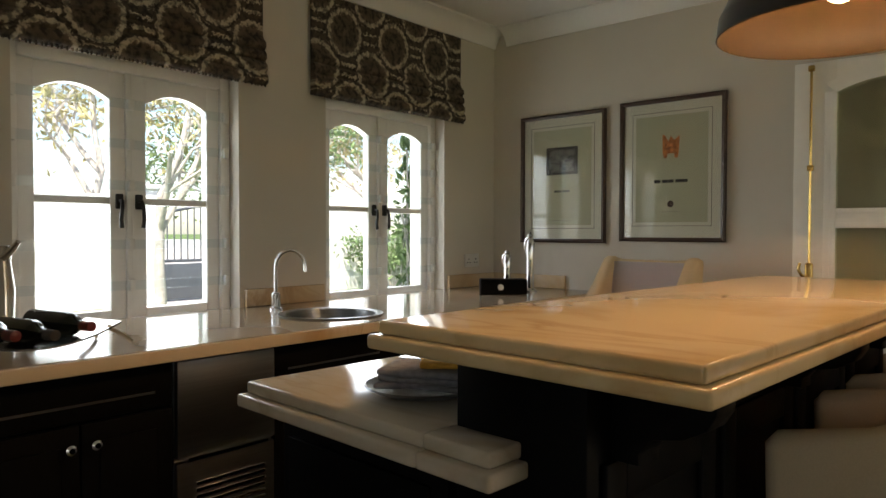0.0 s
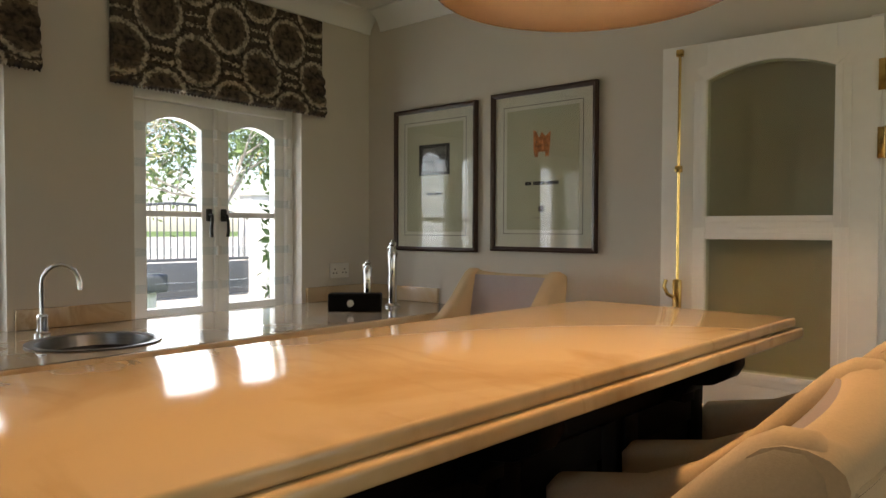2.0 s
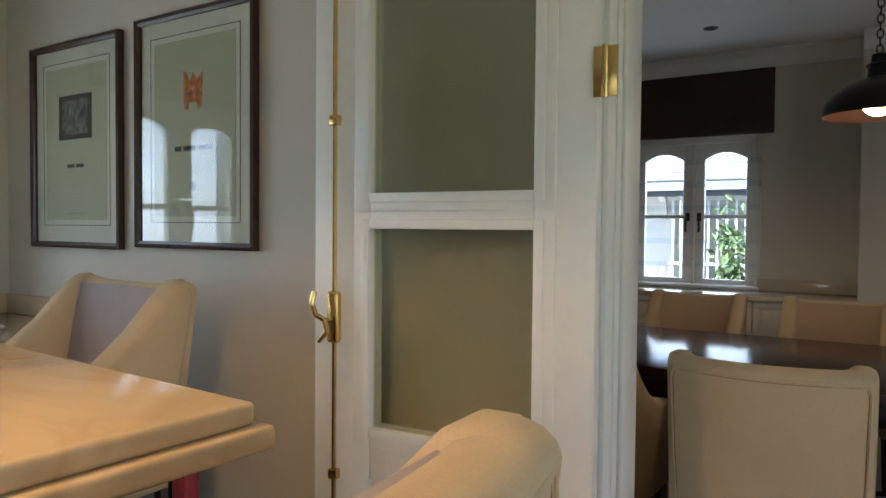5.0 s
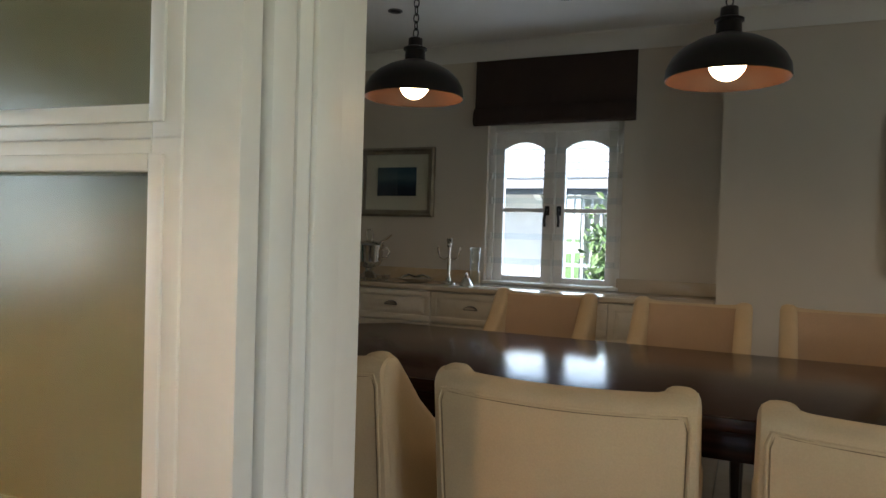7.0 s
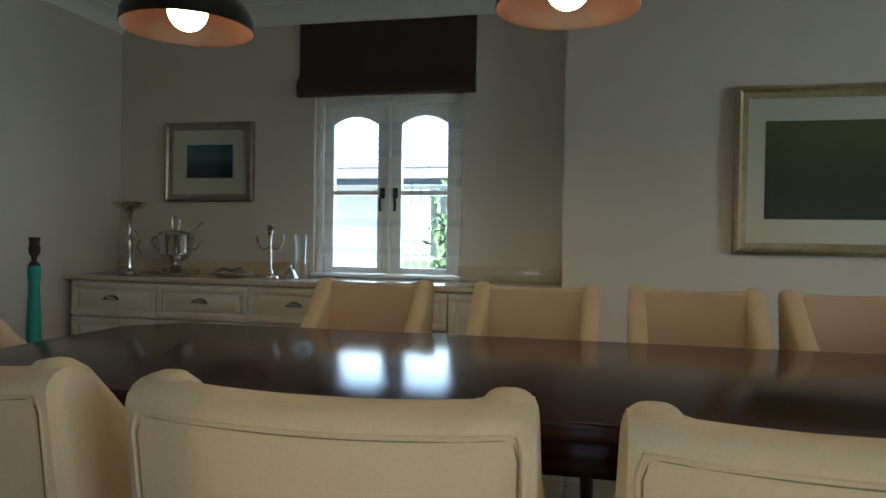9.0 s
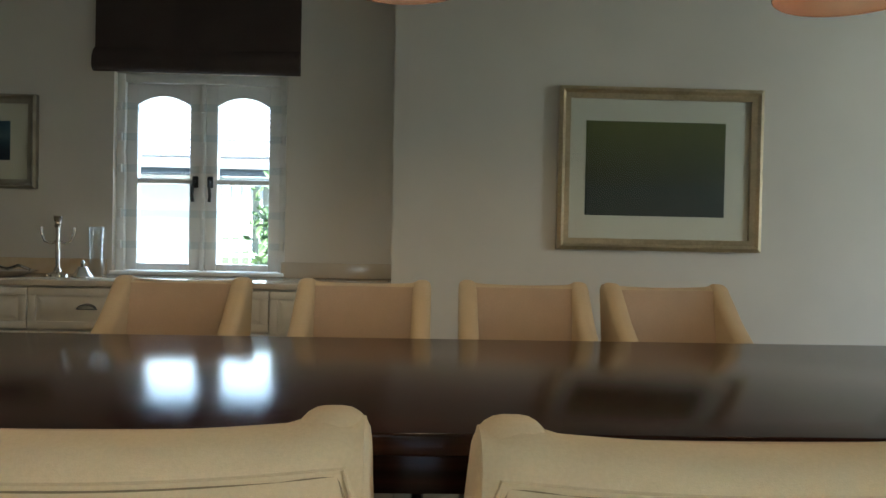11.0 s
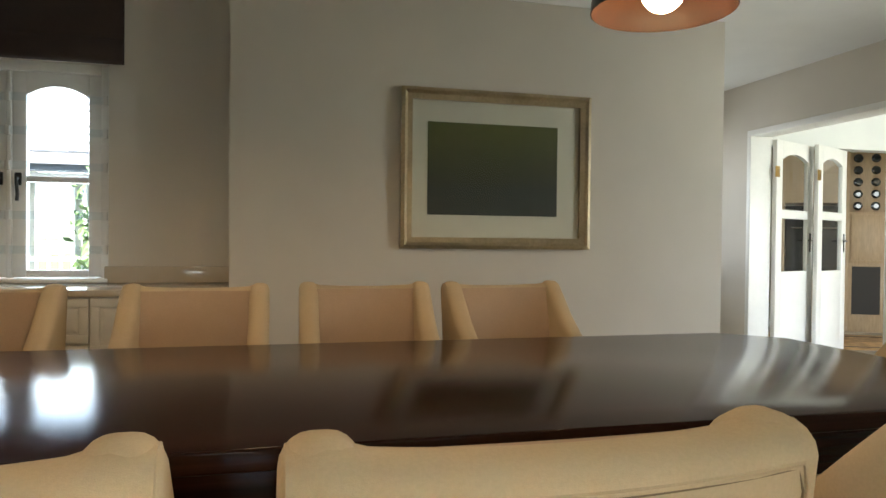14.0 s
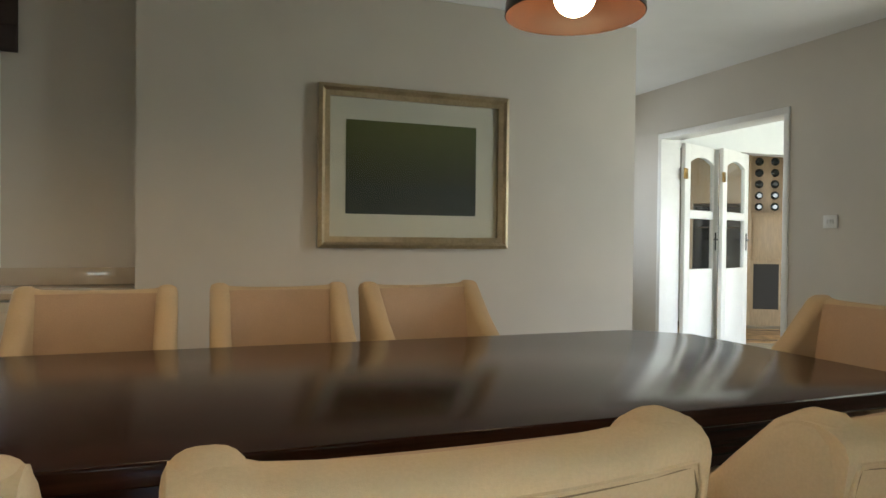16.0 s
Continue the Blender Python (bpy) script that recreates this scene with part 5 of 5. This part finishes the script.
def glazed_leaf(name, m, w, label):
    d = thing(name, m, label, "door", "", S)
    b = boxes((0, 0.11, -0.02, 0.02, 0.01, 2.04), (w - 0.11, w, -0.02, 0.02, 0.01, 2.04), (0.11, w - 0.11, -0.02, 0.02, 1.33, 1.41), (0.11, w - 0.11, -0.02, 0.02, 0.01, 0.84), bevel=0.002)
    arched_rail(b, 0.11, w - 0.11, 1.87, 1.93, 2.04, -0.02, 0.02)
    part("leaf", b, WHITE, d)
    for z0, z1 in ((0.84, 1.33), (1.41, 1.93)):
        g = part("pane", boxes((0.106, w - 0.106, -0.003, 0.003, z0, z1)), PANE, d, "clear door glass", 0)
        g.visible_shadow = False
    h = boxes((w - 0.07, w - 0.045, -0.026, 0.026, 1.02, 1.20), bevel=0.003)
    tube(h, [(w - 0.057, -0.05, 1.13), (w - 0.16, -0.055, 1.13)], 0.008)
    tube(h, [(w - 0.057, 0.05, 1.13), (w - 0.16, 0.055, 1.13)], 0.008)
    tube(h, [(w - 0.057, -0.05, 1.13), (w - 0.057, 0.05, 1.13)], 0.007)
    part("door_handle", h, IRON, d, "black lever handle")
    part("hinge", boxes((-0.03, 0.05, -0.026, -0.0205, 1.70, 1.80), bevel=0.002), BRASS, d, "brass hinge")
    return d


glazed_leaf("door_2", pose(DE + 0.22, 9.12, 0, 0, 0, 23.6), 0.72, "white glazed door leaf standing open")
glazed_leaf("door_3", pose(5.30, 9.26, 0, 0, 0, 27), 0.72, "white glazed door leaf folded behind another")
solid("wall_bulkhead", boxes((DE + 0.21, 8.95, 9.74, 9.90, 2.09, DZ)), CEIL, "white bulkhead over the far opening", "bulkhead", S, 0)
sw = thing("light_switch", pose(DE - 0.001, 7.334, 1.21), "white triple light switch plate", "light switch")
part("plate", boxes((-0.009, 0.0, -0.055, 0.055, 0.0, 0.09), bevel=0.003), PLASTIC, sw)
for y in (-0.024, 0, 0.024):
    part("rocker", boxes((-0.013, -0.009, y - 0.008, y + 0.008, 0.028, 0.062), bevel=0.002), PLASTIC, sw)

dr = thing("oak_dresser", pose(7.72, 10.75, 0, 0, 0, -28), "pale oak kitchen dresser with a wine rack and dark oven", "cabinet")
for spec in ((-1.2, -0.42, 0.0, 0.5, 0.0, 0.06), (-1.2, -1.16, 0.0, 0.5, 0.06, 2.3), (-0.46, -0.42, 0.0, 0.5, 0.06, 2.3), (-1.16, -0.46, 0.46, 0.5, 0.06, 2.3), (-1.16, -0.46, 0.0, 0.46, 1.62, 2.3), (-0.42, 0.9, 0.0, 0.5, 0.0, 0.86), (-0.42, 0.0, 0.0, 0.5, 0.86, 1.5), (-0.42, 0.0, 0.46, 0.5, 1.5, 2.3), (-0.0, 0.9, 0.46, 0.5, 0.86, 2.3)):
    part("panel", boxes(spec, bevel=0.004), OAK, dr)
part("oven", boxes((-1.15, -0.47, -0.006, 0.45, 0.70, 1.58), bevel=0.006), BLACK, dr, "dark glass oven")
for z in (1.30, 1.42):
    part("rail", tube(bmesh.new(), [(-1.1, -0.04, z), (-0.52, -0.04, z)], 0.009), CHROME, dr)
part("drawer", boxes((-1.14, -0.48, -0.012, 0.0, 0.10, 0.66), bevel=0.006), OAK, dr)
part("door", boxes((-0.40, -0.03, -0.015, 0.0, 0.90, 1.47), bevel=0.008), OAK, dr)
# flat ink-dark sheet on the front, painting the shade of an open recess
part("alcove_shade", boxes((-0.38, -0.06, -0.004, 0.0, 0.22, 0.82)), INK, dr, "flat dark sheet standing for a shaded recess", 0)
for i in range(4):
    part("drawer", boxes((0.0, 0.42, -0.014, 0.0, 0.06 + i * 0.2, 0.245 + i * 0.2), bevel=0.008), OAK, dr)
for i in range(2):
    for j in range(5):
        part("bottle_end", lathe(bmesh.new(), [(0.05, 0.0), (0.055, 0.01), (0.03, 0.03)], 14, pose(-0.31 + i * 0.2, 0.06, 1.58 + j * 0.15, 90, 0, 0)), BOTTLE, dr, "dark bottle end")
RUG = mat("woven_rug", (0.42, 0.25, 0.11), 0.95, grain=(8, 0.4), stain=(2, 0.3))
ru = thing("rug", pose(6.7, 10.1, 0, 0, 0, -25), "patterned tan woven rug on the far floor", "rug")
part("woven_mat", boxes((-0.9, 0.9, -0.6, 0.6, 0.001, 0.012), bevel=0.004), RUG, ru)
part("border", boxes((-0.75, 0.75, -0.46, -0.42, 0.012, 0.014), (-0.75, 0.75, 0.42, 0.46, 0.012, 0.014)), INK, ru, "", 0)

# ---- outside the kitchen: garden wall, gate, trees ----
STUCCO = mat("white_render", (0.78, 0.77, 0.74), 0.85, grain=(6, 0.05), stain=(0.7, 0.08), bump=0.2, bump_scale=60)
GATE = mat("grey_gate", (0.07, 0.08, 0.09), 0.4, grain=(10, 0.1))
PAVE = mat("driveway", (0.42, 0.40, 0.37), 0.85, grain=(8, 0.2), stain=(1, 0.2))
GRASS = mat("lawn", (0.09, 0.15, 0.035), 0.9, grain=(30, 0.4), stain=(1.2, 0.3), bump=0.5, bump_scale=60)
LEAF = mat("leaf_green", (0.15, 0.23, 0.085), 0.55, grain=(3, 0.5), stain=(0.8, 0.3))
LEAFY = mat("leaf_yellow", (0.42, 0.38, 0.18), 0.55, grain=(3, 0.5), stain=(0.8, 0.3))
BARK = mat("pale_bark", (0.50, 0.46, 0.41), 0.9, grain=(12, 0.3), bump=0.4, bump_scale=40)
ROOF = mat("pale_roof_tiles", (0.38, 0.38, 0.39), 0.8, grain=(8, 0.15), rnd=0.12)
solid("floor", boxes((KX - 0.3, KE + 0.25, KS - 0.25, 3.95, -0.12, -0.008), (KX - 0.3, 9.2, 3.95, DN + 0.3, -0.12, -0.008), (2.71, 9.2, DN + 0.3, 11.85, -0.12, -0.008)), GROUT, "grout bed of the tiled floor", "floor", S, 0)
solid("ground", boxes((-400, 400, -400, 400, -0.6, -0.14)), GRASS, "lawn and open ground round the house", "ground", S, 0)
# unseen pale slab, added so the outbuilding wall gets white bounce light
solid("pavement", boxes((-9.5, 6.5, DN + 0.3, 11.4, -0.14, -0.112)), PAVE, "unseen pale slab added to bounce light onto the outbuilding", "pavement", S, 0)
solid("road_drive", boxes((-13.6, -8.6, 5.8, 10.2, -0.14, -0.11)), PAVE, "pale paved driveway before the gate", "driveway", S, 0)

solid("road_street", boxes((-120.0, -13.6, -160, 180, -0.14, -0.108)), PAVE, "pale paved street beyond the garden wall", "street", S, 0)
gw = thing("garden_wall", pose(-13.2, 0, -0.14), "high white rendered garden wall", "wall", "", S)
part("wall", boxes((-0.15, 0.15, -30, 5.9, 0, 2.0)), STUCCO, gw, "", 0)
part("coping", boxes((-0.2, 0.2, -30, 5.9, 2.0, 2.08), bevel=0.02), STUCCO, gw)
gw2 = thing("garden_wall", pose(-13.2, 0, -0.14), "white rendered wall beyond the gate", "wall", "", S)
part("wall", boxes((-0.15, 0.15, 10.15, 40, 0, 2.0)), STUCCO, gw2, "", 0)
for y in (6.13, 9.9):
    pl = thing("gate_pillar", pose(-13.2, y, -0.14), "white rendered gate pillar", "pillar", "gate pillars")
    part("shaft", boxes((-0.25, 0.25, -0.25, 0.25, 0, 2.2), bevel=0.02), STUCCO, pl)
    part("cap", boxes((-0.3, 0.3, -0.3, 0.3, 2.2, 2.3), bevel=0.02), STUCCO, pl)
gt = thing("driveway_gate", pose(-13.1, 8.0, -0.12), "grey steel driveway gate with arched bars", "gate")
part("lower_panel", boxes((-0.03, 0.03, -1.75, 1.75, 0.05, 0.75), bevel=0.01), GATE, gt)
part("rail", boxes((-0.03, 0.03, -1.75, 1.75, 0.78, 0.84), bevel=0.01), GATE, gt)
part("top_rail", tube(bmesh.new(), [(0, -1.75 + 3.5 * i / 12, 1.65 + 0.3 * (1 - (i / 6 - 1) ** 2)) for i in range(13)], 0.03, 8), GATE, gt)
for i in range(25):
    y = -1.7 + i * 3.4 / 24
    part("bar", tube(bmesh.new(), [(0, y, 0.8), (0, y, 1.65 + 0.3 * (1 - (y / 1.75) ** 2))], 0.014, 6), GATE, gt)
mb = thing("gate_motor", pose(-9.4, 5.6, -0.14), "pale box on a post beside the driveway", "post box")
part("post", boxes((-0.06, 0.06, -0.06, 0.06, 0, 0.55), bevel=0.01), STUCCO, mb)
part("housing", box(bmesh.new(), -0.16, 0.16, -0.2, 0.2, 0.55, 0.82, 0.05, 3), GATE, mb)


def leaf_mesh(bm, at, size, rng):
    n = Vector((rng.uniform(-1, 1), rng.uniform(-1, 1), rng.uniform(-0.3, 1))).normalized()
    a = n.orthogonal().normalized()
    a = Matrix.Rotation(rng.uniform(0, 6.28), 3, n) @ a
    b = n.cross(a)
    vs = [bm.verts.new(at + a * p * size + b * q * size * 0.5 + n * r * size) for p, q, r in ((-1, 0, 0), (-0.2, -0.8, 0.12), (1, 0, -0.1), (-0.2, 0.8, 0.12))]
    bm.faces.new((vs[0], vs[1], vs[2]))
    bm.faces.new((vs[0], vs[2], vs[3]))


def tree(name, x, y, height, spread, leaves, size, material, label, seed, base=-0.14):
    rng = random.Random(seed)
    t = thing(name, pose(x, y, base), label, "tree")
    tips = []
    bm = bmesh.new()

    def grow(p, d, length, r, depth):
        pts = [p]
        q = p
        for _ in range(4):
            d = (d + Vector((rng.uniform(-1, 1), rng.uniform(-1, 1), rng.uniform(-0.3, 0.6))) * 0.16).normalized()
            q = q + d * length / 4
            pts.append(q)
        tube(bm, pts, r, 6 if depth else 8, 0.6)
        tips.extend(pts[2:] if depth > 1 else pts[-1:])
        if depth < 4:
            for _ in range(rng.choice((2, 3, 3)) if depth else 4):
                nd = (d + Vector((rng.uniform(-1, 1), rng.uniform(-1, 1), rng.uniform(-0.35, 0.7))) * (0.75 + spread * 0.2)).normalized()
                grow(pts[rng.choice((2, 3, 4)) if depth else rng.choice((3, 4))], nd, length * rng.uniform(0.6, 0.8), r * 0.55, depth + 1)

    grow(Vector((0, 0, 0)), Vector((0, 0, 1)), height * 0.34, height * 0.017, 0)
    part("trunk", bm, BARK, t, "pale branching trunk", 60)
    if leaves:
        lb = bmesh.new()
        for _ in range(leaves):
            at = rng.choice(tips) + Vector((rng.gauss(0, 1), rng.gauss(0, 1), rng.gauss(0, 0.8))) * height * 0.05 * spread
            leaf_mesh(lb, at, size * rng.uniform(0.6, 1.3), rng)
        part("crown", lb, material, t, "loose leafy crown", 0)
    return t


tree("tree", -16.5, 1.5, 7.5, 1.3, 2200, 0.12, LEAFY, "tall tree with thin yellowing leaves beyond the wall", 1)
tree("tree", -17.5, 6.5, 8.5, 1.4, 2200, 0.12, LEAFY, "tall tree with pale yellow-green leaves beyond the wall", 2)
tree("tree", -18.0, 12.0, 8.0, 1.4, 3800, 0.12, LEAF, "tall dense green tree beyond the gate", 3)
tree("tree", -19.0, 18.5, 9.0, 1.4, 3000, 0.13, LEAFY, "tall yellowing tree down the street", 4)
tree("tree", -17.0, -4.0, 8.0, 1.4, 8000, 0.14, LEAF, "tall green tree behind the white wall", 5)
tree("bare_tree", -9.5, 4.6, 5.5, 1.2, 350, 0.06, LEAFY, "bare pale-barked tree in the garden", 6)
tree("bare_tree", -10.4, 12.4, 5.5, 1.2, 300, 0.06, LEAFY, "bare pale-barked tree near the gate", 7)


def shrub(name, x, y, z, rx, ry, h, count, size, material, label, seed):
    rng = random.Random(seed)
    t = thing(name, pose(x, y, z), label, "shrub")
    st = bmesh.new()
    ends = []
    for i in range(9):
        e = Vector((rng.uniform(-rx, rx), rng.uniform(-ry, ry), h * rng.uniform(0.6, 0.95)))
        tube(st, [(0, 0, 0), e * 0.5 + Vector((rng.uniform(-0.1, 0.1), rng.uniform(-0.1, 0.1), 0)), e], 0.012, 5, 0.5)
        ends += [e, e * 0.75, e * 0.55]
    part("stems", st, BARK, t)
    lb = bmesh.new()
    for _ in range(count):
        e = rng.choice(ends) + Vector((rng.gauss(0, rx * 0.28), rng.gauss(0, ry * 0.28), rng.gauss(0, h * 0.10)))
        e.z = max(0.02, e.z)
        leaf_mesh(lb, e, size * rng.uniform(0.6, 1.3), rng)
    part("leaves", lb, material, t, "", 0)


shrub("shrub", -12.3, 12.0, -0.14, 0.7, 0.9, 1.5, 1600, 0.07, LEAF, "loose green shrub against the white wall", 11)
shrub("shrub", -12.4, 3.0, -0.14, 0.5, 1.0, 1.2, 500, 0.06, LEAFY, "thin shrub against the white wall", 12)
shrub("shrub", -12.4, 13.6, -0.14, 0.8, 0.9, 1.9, 2200, 0.08, LEAF, "full green shrub by the gate", 13)
shrub("creeper", KX - 0.52, 3.62, 0.0, 0.10, 0.14, 2.1, 800, 0.045, LEAF, "green climbing plant at the edge of the window", 14)

# ---- outside the dining room: the white outbuilding, railings ----
ob = thing("outbuilding", pose(0, 11.4, -0.445), "white outbuilding with a low pale tiled roof", "building")
part("wall", boxes((-9.0, -2.02, 0.0, 0.25, 0, 2.35), (-9.0, -8.75, 0.25, 4, 0, 2.35)), STUCCO, ob, "", 0)
part("wall", boxes((-2.02, 6.0, 1.6, 1.85, 0, 2.3)), STUCCO, ob, "", 0)
part("fascia", boxes((-9.4, 6.0, -0.42, -0.38, 2.15, 2.27), bevel=0.006), mat("dark_fascia", (0.09, 0.10, 0.11), 0.6, grain=(5, 0.1)), ob, "dark shaded eaves board")
part("soffit", boxes((-9.4, 6.0, -0.38, 1.6, 2.36, 2.40)), STUCCO, ob, "", 0)
for x in (-6.0, -4.2, -2.15):
    br = bmesh.new()
    extrude_poly(br, [(-0.36, 2.34), (0.0, 2.34), (0.0, 1.85), (-0.05, 1.85), (-0.10, 2.10), (-0.36, 2.24)], x - 0.04, x + 0.04, "x")
    part("eaves_bracket", br, STUCCO, ob)
rf = part("roof", extrude_poly(bmesh.new(), [(-0.46, 2.32), (3.6, 4.25), (3.6, 4.15), (-0.46, 2.22)], -9.4, 6.0, "x"), ROOF, ob, "pale tiled roof")
tile = mesh_of("roof_tile", box(bmesh.new(), -0.148, 0.148, -0.02, 0.34, 0.0, 0.028, 0.006, 1), ROOF, 0)
slope = math.degrees(math.atan2(1.93, 4.06))
for j in range(12):
    for i in range(20):
        t = new("roof_tile", tile)
        t.parent = rf
        x = -5.3 + 0.30 * i + (0.15 if j % 2 else 0)
        t.matrix_basis = pose(x, -0.44 + j * 0.27 * math.cos(radians(slope)), 2.335 + j * 0.27 * math.sin(radians(slope)), slope - 4.0, 0, 0)
rl = thing("railing", pose(0, 11.1, -0.14), "white painted steel railing beside the outbuilding", "railing")
WHITESTEEL = mat("white_steel", (0.72, 0.73, 0.73), 0.4, grain=(10, 0.05))
for i in range(26):
    part("bar", boxes((-1.98 + i * 0.105, -1.955 + i * 0.105, -0.012, 0.012, 0, 1.85)), WHITESTEEL, rl, "", 0)
for z in (0.35, 1.0, 1.8):
    part("rail", boxes((-2.02, 0.75, -0.02, 0.02, z, z + 0.04)), WHITESTEEL, rl, "", 0)
shrub("shrub", -0.98, 9.9, -0.14, 0.2, 0.2, 1.7, 650, 0.06, LEAF, "bushy green shrub outside the dining room window", 21)

# ---- floor tiles ----
tl = mesh_of("tile", box(bmesh.new(), -0.197, 0.197, -0.197, 0.197, -0.008, 0.0, 0.003, 1), DARKFLOOR, 0)
floor_ob = bpy.data.objects["floor"]
rest = bmesh.new()
count = 0
for i in range(31):
    for j in range(36):
        x, y = KX + 0.2 + i * 0.4, KS + 0.2 + j * 0.4
        if (y < 3.9 and x > KE + 0.2) or (y > DN + 0.1 and x < 2.75):
            continue
        if 2.9 < x < 8.6 and 6.9 < y < 11.4 or -0.4 < x < 1.4 and 3.8 < y < 5.0:
            if count < 300:
                t = new("tile", tl)
                t.parent = floor_ob
                t.matrix_basis = pose(x, y, 0)
                count += 1
                continue
        box(rest, x - 0.197, x + 0.197, y - 0.197, y + 0.197, -0.008, 0.0)
tagged(part("tiles", rest, DARKFLOOR, floor_ob, "", 0), kind="stuff")
